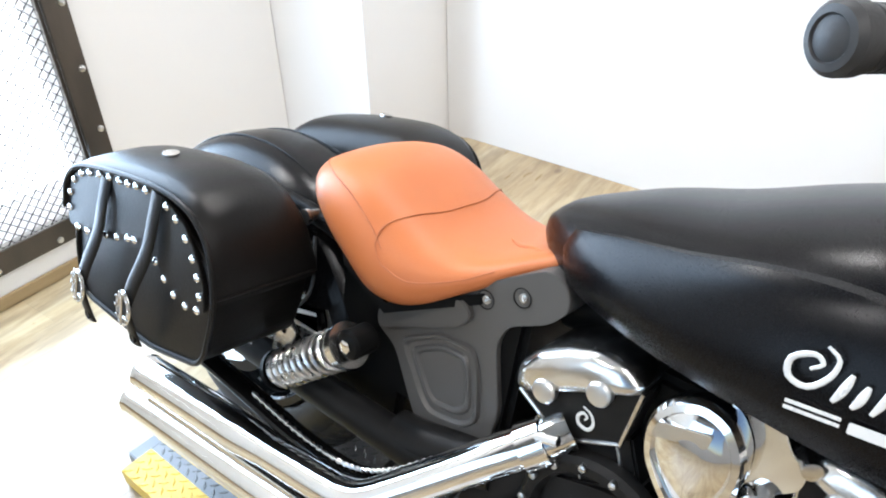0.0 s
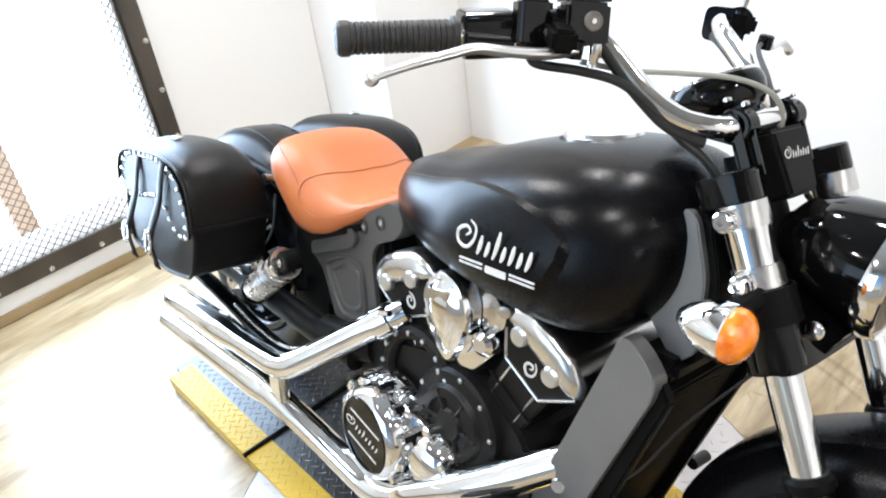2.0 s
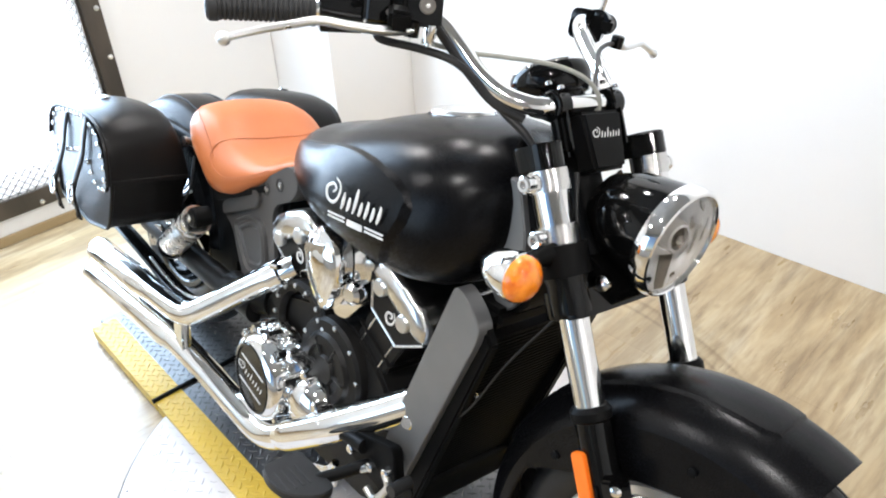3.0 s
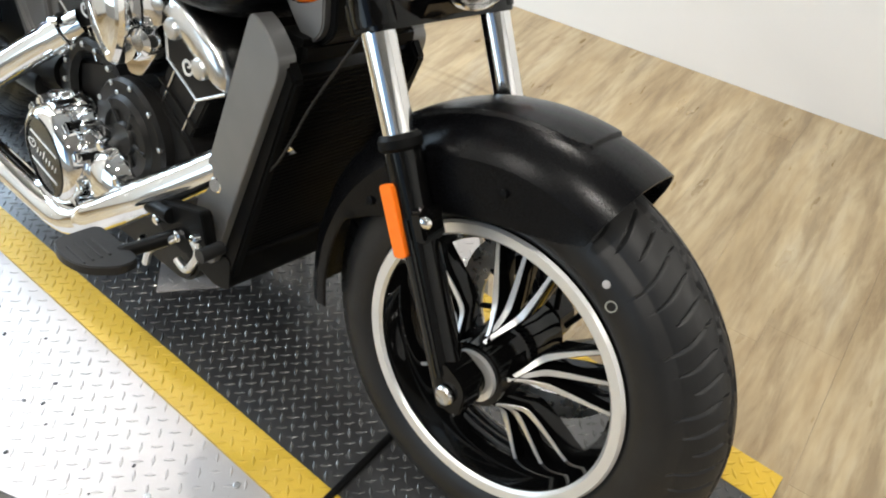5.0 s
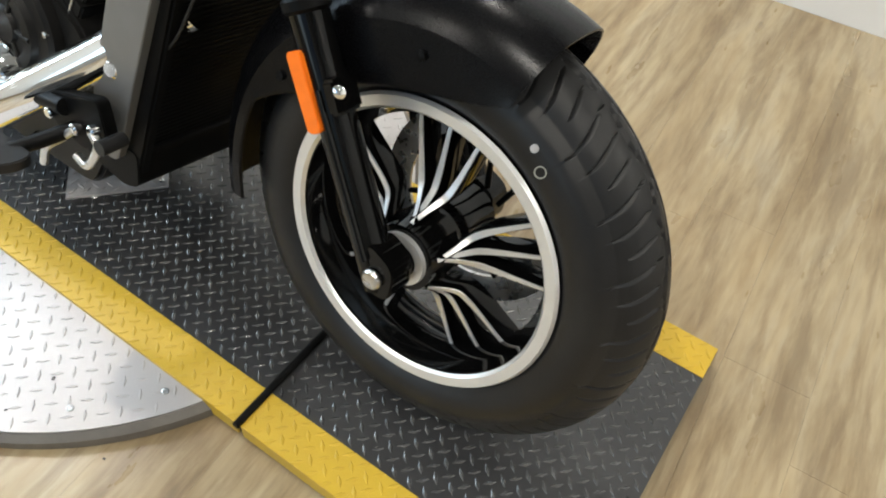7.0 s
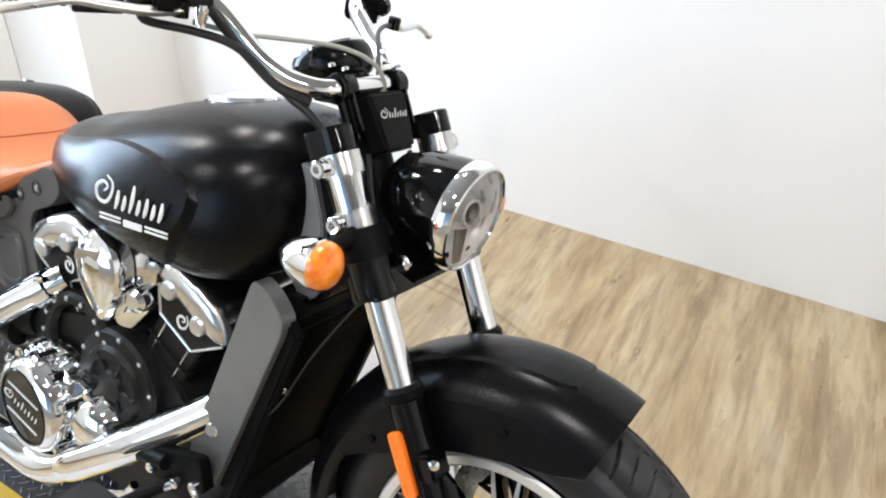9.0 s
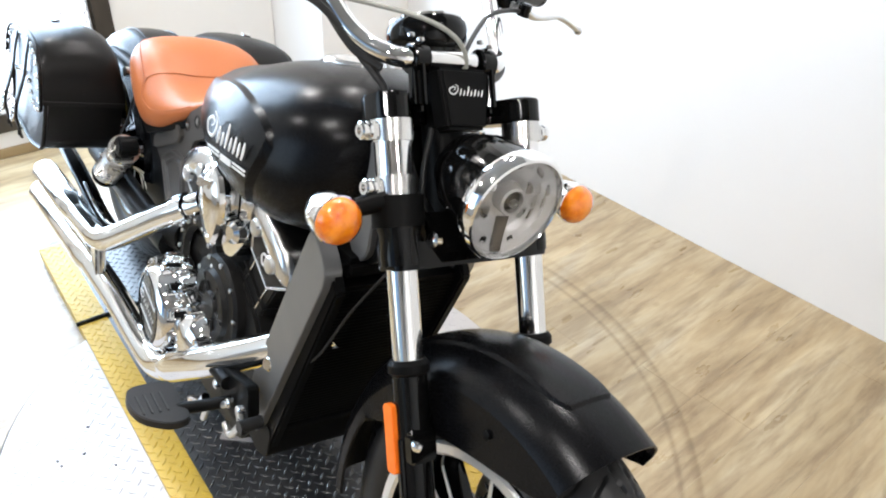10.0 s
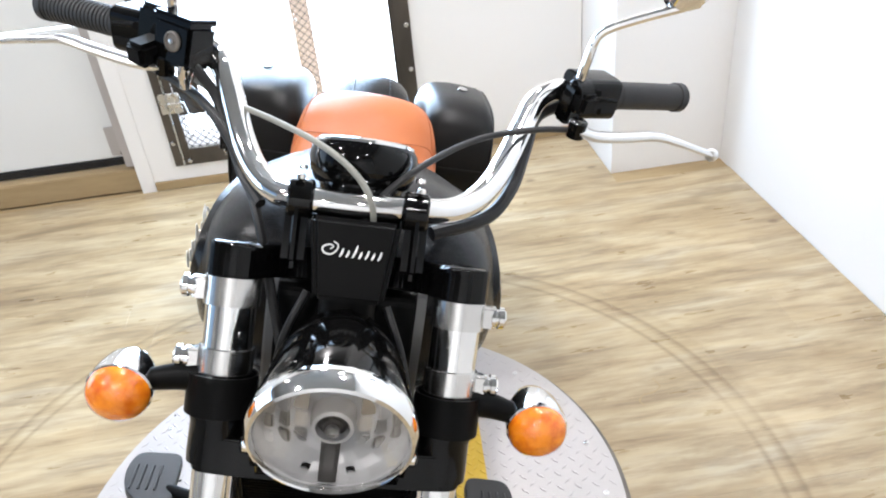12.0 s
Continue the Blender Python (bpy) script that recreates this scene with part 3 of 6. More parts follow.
# wheels
def tyre_mesh(R, half, treads=66, seg=1848):
    prof = [(-0.046, 0.203), (-0.056, 0.212), (-0.0615, 0.232), (-0.0615, 0.248), (-0.057, 0.264)]
    n = 44
    for k in range(n + 1):
        a = -1.05 + 2.1 * k / n
        prof.append((half * math.sin(a) / math.sin(1.05) * 0.9, R - 0.041 + 0.041 * (math.cos(a) - math.cos(1.05)) / (1 - math.cos(1.05))))
    prof += [(-y, r) for y, r in reversed(prof[:5])]
    def groove(y, th):
        d = 0.0
        s = abs(y) / half
        turn = th * treads / (2 * math.pi) + (0.5 if y > 0 else 0)
        c, long = turn % 1, int(turn) % 3
        line = 0.20 - 1.0 * s + 0.12 * math.sin(s * 5)
        lo, hi = ((0.30, 0.90), (0.42, 0.97), (0.24, 0.78))[long]
        if lo < s < hi:
            w = 0.085 * min(1.0, 6 * (s - lo) + 0.35, 6 * (hi - s) + 0.35)
            d = max(d, 1 - abs(((c - line + 0.5) % 1) - 0.5) / w)
        zig = 0.13 + 0.05 * math.sin(th * treads / 3)
        d = max(d, 1 - abs(s - zig) / 0.045)
        return max(d, 0)
    bm = bmesh.new()
    rings = []
    for i in range(seg):
        th = 2 * math.pi * i / seg
        ring = []
        for k, (y, r) in enumerate(prof):
            rr = r - (0.0050 * min(1, groove(y, th) * 1.8) if 5 <= k <= 5 + n else 0)
            ring.append(bm.verts.new((rr * math.cos(th), y, rr * math.sin(th))))
        rings.append(ring)
    for i in range(seg):
        a, b = rings[i], rings[(i + 1) % seg]
        for k in range(len(prof) - 1):
            bm.faces.new((a[k], a[k + 1], b[k + 1], b[k]))
    return bm


def wheel(name, cx, spin, parent, lip="lip", seg=1848):
    w = new(name)
    w.empty_display_size = 0.1
    w.parent = parent
    w.location = (cx, 0, HZ)
    part("tyre", tyre_mesh(0.312, 0.052, seg=seg), "rubber", w, "black road tyre with curved tread grooves", angle=50)
    Y = pose(0, 0, 0, 90)
    part("rim", lathe([(-0.055, 0.199), (-0.052, 0.188), (-0.046, 0.1865), (-0.044, 0.183), (-0.036, 0.182), (-0.034, 0.178), (-0.026, 0.177), (-0.024, 0.172), (-0.012, 0.168), (0.012, 0.168), (0.030, 0.180), (0.050, 0.186), (0.055, 0.199), (0.046, 0.203), (0.0, 0.197), (-0.046, 0.203)], Y, 96, True), "gloss", w, "gloss black cast rim")
    for s in (-1, 1):
        part("rim_lip", lathe([(s * 0.0555, 0.2065), (s * 0.0600, 0.203), (s * 0.0590, 0.190), (s * 0.0545, 0.186), (s * 0.0530, 0.188), (s * 0.0535, 0.204)], Y, 96, True), lip, w, "machined silver rim lip")
    part("hub", lathe([(-0.082, 0), (-0.082, 0.030), (-0.074, 0.044), (-0.060, 0.044), (-0.040, 0.044), (-0.024, 0.047), (0.034, 0.050), (0.050, 0.046), (0.078, 0.046), (0.078, 0)], Y, 40), "gloss", w)
    part("hub_ring", lathe([(0.0785, 0.024), (0.0845, 0.024), (0.0845, 0.036), (0.0785, 0.037)], Y, 40, True), "lip", w, "silver bearing ring")
    for g in range(5):
        base = radians(spin + 72 * g)
        for d in (-15, 0, 15):
            def at(r, off, y):
                a = base + radians(off)
                return (r * math.cos(a), y, r * math.sin(a))
            line = [at(0.048, 0, -0.067), at(0.060, d * 0.45, -0.049), at(0.077, d * 0.90, -0.030), at(0.092, d, -0.0235), at(0.122, d * 1.03, -0.018), at(0.155, d * 1.03, -0.0135), at(0.174, d * 1.03, -0.010)]
            pts = spline(line, 6)
            up = Vector((0, -1, 0))
            rings = []
            for i, q in enumerate(pts):
                dd = (pts[min(i + 1, len(pts) - 1)] - pts[max(i - 1, 0)]).normalized()
                sd = dd.cross(up).normalized()
                nn = Vector((0, 1, 0))
                rings.append([q + sd * 0.0042, q + sd * 0.0070 + nn * 0.010, q + sd * 0.0062 + nn * 0.034, q - sd * 0.0062 + nn * 0.034, q - sd * 0.0070 + nn * 0.010, q - sd * 0.0042])
            part("spoke", loft(rings), "gloss", w, angle=30)
            strip = []
            for i, q in enumerate(pts):
                dd = (pts[min(i + 1, len(pts) - 1)] - pts[max(i - 1, 0)]).normalized()
                sd = dd.cross(up).normalized()
                o = Vector((0, -0.0012, 0))
                t = i / (len(pts) - 1)
                hw = 0.0023 + 0.0016 * math.sin(math.pi * min(1, t * 1.15)) ** 2
                strip.append([q + sd * hw + o, q + sd * (hw + 0.0007), q - sd * (hw + 0.0007), q - sd * hw + o])
            part("spoke_edge", loft(strip), "lip", w, "machined silver spoke edge", angle=30)
    # brake disc on the far side
    part("brake_disc", lathe([(-0.086, 0.110), (-0.086, 0.150), (-0.091, 0.150), (-0.091, 0.110)], Y, 72, True), "steel", w, "drilled steel brake disc")
    for k in range(10):
        a = 2 * math.pi * k / 10
        part("disc_arm", tube([(0.045 * math.cos(a), 0.084, 0.045 * math.sin(a)), (0.112 * math.cos(a + 0.3), 0.0885, 0.112 * math.sin(a + 0.3))], 0.0045, smooth_n=0, seg=8), "black", w)
    return w


wf = wheel("front_wheel", 0.0, 22, bike)
part("valve_dot", lathe([(0, 0.0048), (0.001, 0.0048), (0.0015, 0)], axis((0.116, -0.0618, 0.217), (0.2, -1, 0.25)), 12), "disc", wf, "pale paint dot on the tyre wall")
part("valve_ring", lathe([(0, 0.0070), (0.0010, 0.0068), (0.0010, 0.0056), (0, 0.0054)], axis((0.131, -0.0636, 0.196), (0.2, -1, 0.25)), 20, True), "cable", wf, "grey ring mark on the tyre wall")
wheel("rear_wheel", -1.562, 10, bike, "gloss", 660)


# fork
def fork_at(z, y=0.0, off=0.0):
    return Vector((-0.55 * (z - 0.30) + off, y, z))


FD = Vector((-0.55, 0, 1)).normalized()
for s in (-1, 1):
    y = s * 0.113
    fk = new("fork_leg")
    fk.parent = bike
    part("fork_slider", tube([fork_at(0.297, y), fork_at(0.33, y), fork_at(0.595, y)], lambda t: 0.0235 if t > 0.02 else 0.021, smooth_n=4, seg=24), "gloss", fk, "gloss black fork slider")
    part("axle_clamp", prism(rounded([(-0.022, -0.023), (0.022, -0.023), (0.022, 0.03), (-0.024, 0.05)], 0.018), -0.021, 0.021, Matrix.Translation((0.004, y, HZ - 0.004)), bevel=0.004), "gloss", fk)
    part("axle_bolt", lathe([(0, 0.013), (0.004, 0.0135), (0.007, 0.011), (0.006, 0.006), (0.004, 0)], axis((0.0, s * 0.136, HZ), (0, s, 0)), 20), "steel", fk, "silver axle bolt")
    part("slider_rib", tube([fork_at(0.34, s * 0.1365, 0.006), fork_at(0.52, s * 0.1365, 0.006)], 0.004, smooth_n=0, seg=8), "gloss", fk)
    part("dust_seal", lathe([(0, 0.0235), (0.004, 0.0275), (0.014, 0.0275), (0.020, 0.023), (0.020, 0.02)], axis(fork_at(0.588, y), FD), 28), "black", fk)
    part("fork_tube", tube([fork_at(0.60, y), fork_at(0.888, y)], 0.0205, smooth_n=0, seg=28), "chrome", fk, "chrome fork tube")
    part("lower_yoke_sleeve", lathe([(0, 0.022), (0, 0.0275), (0.010, 0.028), (0.040, 0.0275), (0.046, 0.0295), (0.084, 0.0295), (0.094, 0.026), (0.094, 0.021)], axis(fork_at(0.712, y), FD), 28), "gloss", fk)
    part("upper_sleeve", lathe([(0, 0.0205), (0, 0.0245), (0.058, 0.0245), (0.058, 0.0205)], axis(fork_at(0.802, y), FD), 32), "chrome", fk, "wide chrome sleeve between the clamps")
    for z in (0.800, 0.862):
        part("clamp_ring", lathe([(-0.014, 0.021), (-0.014, 0.0275), (0.014, 0.0275), (0.014, 0.021)], axis(fork_at(z, y), FD), 28), "cast", fk, "polished clamp ring")
        part("clamp_lug", box((-0.012, -0.010, -0.011), (0.012, 0.010, 0.011), axis(fork_at(z, s * 0.139), FD), bevel=0.003), "cast", fk)
        part("clamp_bolt", lathe([(0, 0.0115), (0.004, 0.0115), (0.005, 0.009), (0.007, 0.009), (0.008, 0.0115), (0.013, 0.0115), (0.015, 0.009), (0.015, 0.005), (0.010, 0.005), (0.010, 0)], axis(fork_at(z, s * 0.147), (0, s, 0)), 18), "chrome", fk)
    part("fork_cap", lathe([(0, 0.026), (0.003, 0.026), (0.006, 0.022), (0.0065, 0.012), (0.005, 0.011), (0.005, 0)], axis(fork_at(0.899, y), FD), 28), "gloss", fk, "low black fork cap")
    if s < 0:
        part("reflector", prism(rounded([(-0.0105, -0.046), (0.0105, -0.046), (0.0105, 0.046), (-0.0105, 0.046)], 0.007), -0.004, 0.004, Matrix.Translation(fork_at(0.512, -0.1395, -0.012)) @ pose(0, 0, 0, 0, -28.8, 0), bevel=0.0015), "reflector", fk, "orange side reflector")
    part("fender_bolt", lathe([(0, 0.008), (0.006, 0.008), (0.008, 0.005), (0.009, 0)], axis((-0.092, s * 0.128, 0.528), (0.6, s, 0.2)), 14), "chrome", fk)
    part("fender_bracket", box((-0.02, -0.010, -0.02), (0.02, 0.010, 0.02), axis((-0.095, s * 0.118, 0.520), FD), bevel=0.004), "gloss", fk)

# yokes
yk = new("yoke")
yk.parent = bike
# local axes: x forward after the turn of the fork axis
FR = Vector((1, 0, 0.55)).normalized()
FM = Matrix((( FR.x, 0, FD.x, 0), (0, 1, 0, 0), (FR.z, 0, FD.z, 0), (0, 0, 0, 1)))


def on_fork(z, u=0.0):
    """A pose on the fork's middle line, x forward across it and z up along it."""
    p = fork_at(z) + FR * u
    return Matrix.Translation(p) @ FM


def flat_plate(name, outline, thick, m, mat, parent, label="", bevel=0.004, r=0.02):
    """A plate lying in the local x-y plane of m."""
    t = bmesh.new()
    add_prism(t, rounded(outline, r), -thick / 2, thick / 2, Matrix.Rotation(radians(90), 4, "X"), bevel)
    bmesh.ops.transform(t, matrix=m, verts=t.verts)
    return part(name, t, mat, parent, label)


def both(o):
    return o + [(x, -y) for x, y in reversed(o)]


flat_plate("upper_yoke", both([(-0.085, 0.03), (-0.062, 0.09), (-0.034, 0.140), (0.022, 0.140), (0.028, 0.100), (-0.028, 0.072), (-0.036, 0.03)]), 0.034, on_fork(0.889), "gloss", yk, "gloss black upper yoke")
flat_plate("lower_yoke", both([(-0.062, 0.03), (-0.045, 0.09), (-0.034, 0.134), (0.022, 0.134), (0.028, 0.10), (0.030, 0.03)]), 0.036, on_fork(0.722), "gloss", yk, "gloss black lower yoke")
part("steering_stem", tube([fork_at(0.69, 0, -0.045), fork_at(0.90, 0, -0.045)], 0.030, smooth_n=0, seg=20), "black", yk)

# badge cover between the risers
def taper_box(w0, w1, d, h):
    return [[(-d, -w0, -h), (d, -w0 * 0.92, -h), (d, w0 * 0.92, -h), (-d, w0, -h)], [(-d, -w1, h), (d, -w1 * 0.92, h), (d, w1 * 0.92, h), (-d, w1, h)]]
t = loft(taper_box(0.037, 0.047, 0.016, 0.041))
bmesh.ops.bevel(t, geom=list(t.edges), offset=0.005, segments=3, affect="EDGES")
bmesh.ops.transform(t, matrix=on_fork(0.899, 0.002), verts=t.verts)
cover = part("badge_cover", t, "black", yk, "black plastic cover with a silver script badge")


def script_badge(parent, m, length, height, humps, mat="badge", thick=0.0015):
    """A silver emblem of plain shapes: a curled swash and a row of slanted drops."""
    out = m.to_3x3() @ Vector((0, 1, 0))

    def stroke(name, pts, r, label=""):
        line = [m @ Vector((u * length + 0.30 * (v - 0.3) * height, -thick * 0.5, v * height)) for u, v in pts]
        part(name, tube(line, lambda t: height * r * (0.55 + 0.55 * math.sin(math.pi * t)), seg=8, smooth_n=3, flat=0.45, up=out), mat, parent, label)

    stroke("emblem_swash", [(0.04, 0.52), (0.09, 0.68), (0.01, 0.82), (-0.10, 0.62), (-0.05, 0.26), (0.09, 0.16), (0.17, 0.46), (0.16, 0.84), (0.05, 1.04)], 0.058, "silver curled emblem")
    for k in range(humps + 1):
        u, tall = 0.27 + 0.72 * k / humps, 0.94 if k == 2 else (0.66, 0.54)[k % 2]
        stroke("emblem_drop", [(u, 0.05), (u + 0.012, tall * 0.35), (u + 0.014, tall * 0.7), (u + 0.010, tall)], 0.074)


# the local frame of an emblem: x along the writing, z its height, -y outwards
script_badge(cover, on_fork(0.905, 0.0186) @ Matrix(((0, -1, 0, 0), (1, 0, 0, -0.026), (0, 0, 1, -0.004), (0, 0, 0, 1))), 0.052, 0.0145, 6)

# risers, handlebar, gauge
hb = new("handlebar")
hb.parent = bike
for s in (-1, 1):
    part("riser", box((-0.015, -0.0115, -0.047), (0.015, 0.0115, 0.045), on_fork(0.927, -0.008) @ Matrix.Translation((0, s * 0.060, 0)), bevel=0.0095, seg=5), "gloss", hb, "gloss black riser")
    for du in (-0.018, 0.004):
        part("riser_bolt", lathe([(0, 0.0050), (0.004, 0.0050), (0.005, 0.0035), (0.003, 0.0025), (0.003, 0)], axis(fork_at(0.966, s * 0.060, du), FD), 12), "chrome", hb)
    part("bar_clamp", lathe([(-0.0125, 0.0145), (-0.0125, 0.0185), (-0.0105, 0.0205), (0.0105, 0.0205), (0.0125, 0.0185), (0.0125, 0.0145)], axis((-0.366, s * 0.058, 0.942), (0, 1, 0)), 28, True), "gloss", hb, "gloss black bar clamp")
# the bars stand turned a little to the left
BAR_R = [(-0.362, 0.0, 0.944), (-0.366, -0.058, 0.942), (-0.382, -0.088, 0.940), (-0.412, -0.112, 0.946), (-0.444, -0.132, 0.966), (-0.474, -0.148, 0.996), (-0.498, -0.164, 1.020), (-0.524, -0.192, 1.032), (-0.552, -0.235, 1.027), (-0.596, -0.295, 1.016), (-0.654, -0.402, 1.007)]
BAR_L = [(-0.370, 0.06, 0.942), (-0.382, 0.094, 0.940), (-0.408, 0.122, 0.942), (-0.440, 0.144, 0.952), (-0.478, 0.163, 0.970), (-0.518, 0.180, 0.993), (-0.550, 0.196, 1.012), (-0.572, 0.222, 1.021), (-0.592, 0.265, 1.017), (-0.608, 0.300, 1.012), (-0.654, 0.402, 1.007)]
bar_pts = list(reversed(BAR_R)) + BAR_L
part("bar_tube", tube(bar_pts, 0.0135, seg=18, smooth_n=6), "chrome", hb, "chrome handlebar tube")


def along(a, b, t):
    return Vector(a).lerp(Vector(b), t)


for s in (-1, 1):
    g0, g1 = (Vector((-0.596, -0.295, 1.016)), Vector((-0.660, -0.412, 1.006))) if s < 0 else (Vector((-0.608, 0.300, 1.012)), Vector((-0.660, 0.416, 1.006)))
    shift = Vector((-0.012, 0, -0.012)) if s < 0 else Vector((-0.050, 0.022, -0.020))     # perch and mirror sit further back on the turned side
    d = (g1 - g0).normalized()
    ln = (g1 - g0).length
    prof = [(0, 0.014), (0, 0.021), (0.006, 0.021), (0.008, 0.0165)]
    k = 0.010
    while k < ln - 0.016:
        prof += [(k, 0.0163), (k + 0.0008, 0.0178), (k + 0.0044, 0.0178), (k + 0.0052, 0.0163)] if s < 0 else [(k, 0.0178), (k + 0.005, 0.0178)]
        k += 0.0062
    prof += [(ln - 0.014, 0.0165), (ln - 0.013, 0.0195), (ln - 0.003, 0.0195), (ln + 0.001, 0.0165), (ln + 0.002, 0.0125), (ln + 0.0005, 0.0115), (ln + 0.003, 0.006), (ln + 0.0035, 0)]
    part("grip", lathe(prof, axis(g0, d), 28), "grip", hb, "ribbed black rubber grip" if s < 0 else "black rubber grip")
    h0 = g0 - d * 0.004
    part("switch_housing", prism(rounded([(-0.027, -0.025), (0.027, -0.025), (0.027, 0.027), (-0.027, 0.027)], 0.013, 5), 0, 0.056, axis(h0 - d * 0.056, d) @ Matrix.Rotation(radians(90), 4, "X") @ Matrix.Diagonal((1, 1, -1, 1)), bevel=0.003), "gloss", hb, "gloss black switch housing")
    part("switch_collar", lathe([(0, 0.015), (0, 0.0235), (0.007, 0.0235), (0.007, 0.015)], axis(h0 - d * 0.053, d), 24), "black", hb)
    part("switch_button", box((-0.006, -0.004, 0), (0.006, 0.004, 0.012), axis(h0 - d * 0.03 + Vector((0.024, 0, 0.012)), (1, 0, 0.3)), bevel=0.0015), "black", hb)
    part("switch_button", box((-0.004, -0.005, 0), (0.004, 0.005, 0.008), axis(h0 - d * 0.018 + Vector((0.022, 0, -0.010)), (1, 0, -0.2)), bevel=0.0015), "black", hb)
    for du, dz in ((0.014, 0.020), (0.044, 0.020)):
        part("housing_screw", lathe([(0, 0.0042), (0.002, 0.0042), (0.0026, 0.003), (0.0012, 0)], axis(h0 - d * du + Vector((0.020, 0, dz)), (1, 0, 0.5)), 12), "steel", hb)
    p0 = Vector((-0.505, s * 0.222, 1.044)) + shift
    part("lever_perch", box((-0.012, -0.014, -0.014), (0.050 if s < 0 else 0.026, 0.014, 0.012), Matrix.Translation(p0) @ pose(0, 0, 0, 0, 8, s * 35), bevel=0.005), "black", hb)
    part("perch_clamp", lathe([(-0.010, 0.013), (-0.010, 0.022), (0.010, 0.022), (0.010, 0.013)], axis(p0, d), 20), "gloss", hb)
    lev = [(-0.488, -0.222, 1.014), (-0.498, -0.255, 1.010), (-0.512, -0.300, 1.012), (-0.522, -0.336, 1.015), (-0.532, -0.366, 1.008), (-0.546, -0.405, 0.997), (-0.558, -0.439, 0.985)] if s < 0 else [(-0.504, 0.240, 1.000), (-0.513, 0.270, 0.992), (-0.524, 0.310, 0.992), (-0.532, 0.345, 0.995), (-0.538, 0.372, 0.990), (-0.546, 0.405, 0.981), (-0.555, 0.436, 0.972)]
    part("lever", tube(lev, lambda u: 0.0112 - 0.0042 * u, seg=14, flat=0.6), "lever", hb, "polished lever")
    bmb = bmesh.new()
    bmesh.ops.create_icosphere(bmb, subdivisions=3, radius=0.0085, matrix=Matrix.Translation(lev[-1]))
    part("lever_ball", bmb, "lever", hb)
    part("lever_pivot", lathe([(-0.010, 0), (-0.010, 0.011), (0.009, 0.011), (0.011, 0.008), (0.011, 0)], axis(Vector(lev[0]) + Vector((0, 0, 0.002)), (0.1, 0, 1)), 18), "gloss", hb)
    # mirror
    m0 = Vector((-0.488, s * 0.214, 1.062)) + shift * 1.3
    st = [m0 + Vector((dx, s * dy, dz)) for dx, dy, dz in ((0, 0, 0), (0.004, 0.001, 0.030), (0.006, 0.004, 0.058), (0.007, 0.014, 0.073), (0.008, 0.050, 0.092), (0.010, 0.108, 0.118))]
    part("mirror_stem", tube(st, 0.0055, seg=10), "chrome", hb, "chrome mirror stem")
    part("mirror_foot", lathe([(0, 0.011), (0.018, 0.011), (0.022, 0.008), (0.022, 0)], axis(m0 - Vector((0, 0, 0.014)), (0.05, 0, 1)), 16), "gloss", hb)
    if s > 0:
        part("mirror_mount", box((-0.011, -0.012, -0.046), (0.013, 0.012, 0.002), Matrix.Translation(m0) @ pose(0, 0, 0, -8, 4, 30), bevel=0.004), "gloss", hb, "gloss black mirror mount")
    shell = lathe([(-0.020, 0), (-0.018, 0.020), (-0.006, 0.045), (0.006, 0.050), (0.008, 0.047)], axis(m0 + Vector((0.012, s * 0.090, 0.162)), (-1, 0, 0.05)) @ Matrix.Diagonal((0.75, 1.2, 1, 1)), 32)
    part("mirror_shell", shell, "chrome", hb)
    part("mirror_glass", lathe([(0.0075, 0.0465), (0.0075, 0)], axis(m0 + Vector((0.012, s * 0.090, 0.162)), (-1, 0, 0.05)) @ Matrix.Diagonal((0.75, 1.2, 1, 1)), 32), "chrome", hb)
# brake reservoir
rm = Matrix.Translation((-0.496, -0.203, 1.040)) @ pose(0, 0, 0, 0, -10, -30)
res = part("brake_reservoir", box((-0.020, -0.025, -0.024), (0.020, 0.025, 0.022), rm, bevel=0.004), "gloss", hb, "black square brake fluid reservoir")
part("reservoir_lid", box((-0.022, -0.027, 0.0225), (0.022, 0.027, 0.029), rm, bevel=0.003), "gloss", res)
part("sight_ring", lathe([(0, 0.0105), (0.002, 0.0105), (0.003, 0.0085), (0.0015, 0.008), (0.0015, 0)], rm @ axis((0.0202, 0.004, 0.002), (1, 0, 0)), 20), "rimplate", res, "round dull sight glass")
part("sight_pin", lathe([(0, 0.003), (0.0022, 0.003), (0.0028, 0)], rm @ axis((0.0215, 0.004, 0.002), (1, 0, 0)), 12), "cast", res)
part("mirror_mount", box((-0.016, -0.030, -0.020), (0.014, 0.010, 0.034), Matrix.Translation((-0.530, -0.232, 1.030)) @ pose(0, 0, 0, 0, -8, -28), bevel=0.006, seg=3), "gloss", hb, "gloss black mirror mount")
part("mount_bolt", lathe([(0, 0.005), (0.004, 0.005), (0.005, 0)], axis((-0.512, -0.240, 1.030), (1, -0.5, 0)), 10), "steel", hb)
part("banjo_bolt", lathe([(0, 0.008), (0.014, 0.008), (0.018, 0.006), (0.026, 0.006), (0.026, 0)], axis((-0.478, -0.198, 1.022), (0, 0, -1)), 12), "chrome", hb)
# hoses and cables
def cable(name, pts, r, mat, label=""):
    part(name, tube(pts, r, seg=10, smooth_n=8), mat, hb, label)
cable("brake_hose", [(-0.530, -0.245, 1.004), (-0.523, -0.238, 0.994), (-0.492, -0.198, 0.989), (-0.460, -0.166, 0.980), (-0.432, -0.138, 0.955), (-0.405, -0.116, 0.926), (-0.370, -0.098, 0.900), (-0.335, -0.080, 0.850), (-0.300, -0.060, 0.79), (-0.250, -0.035, 0.735)], 0.0054, "rubber", "black brake hose")
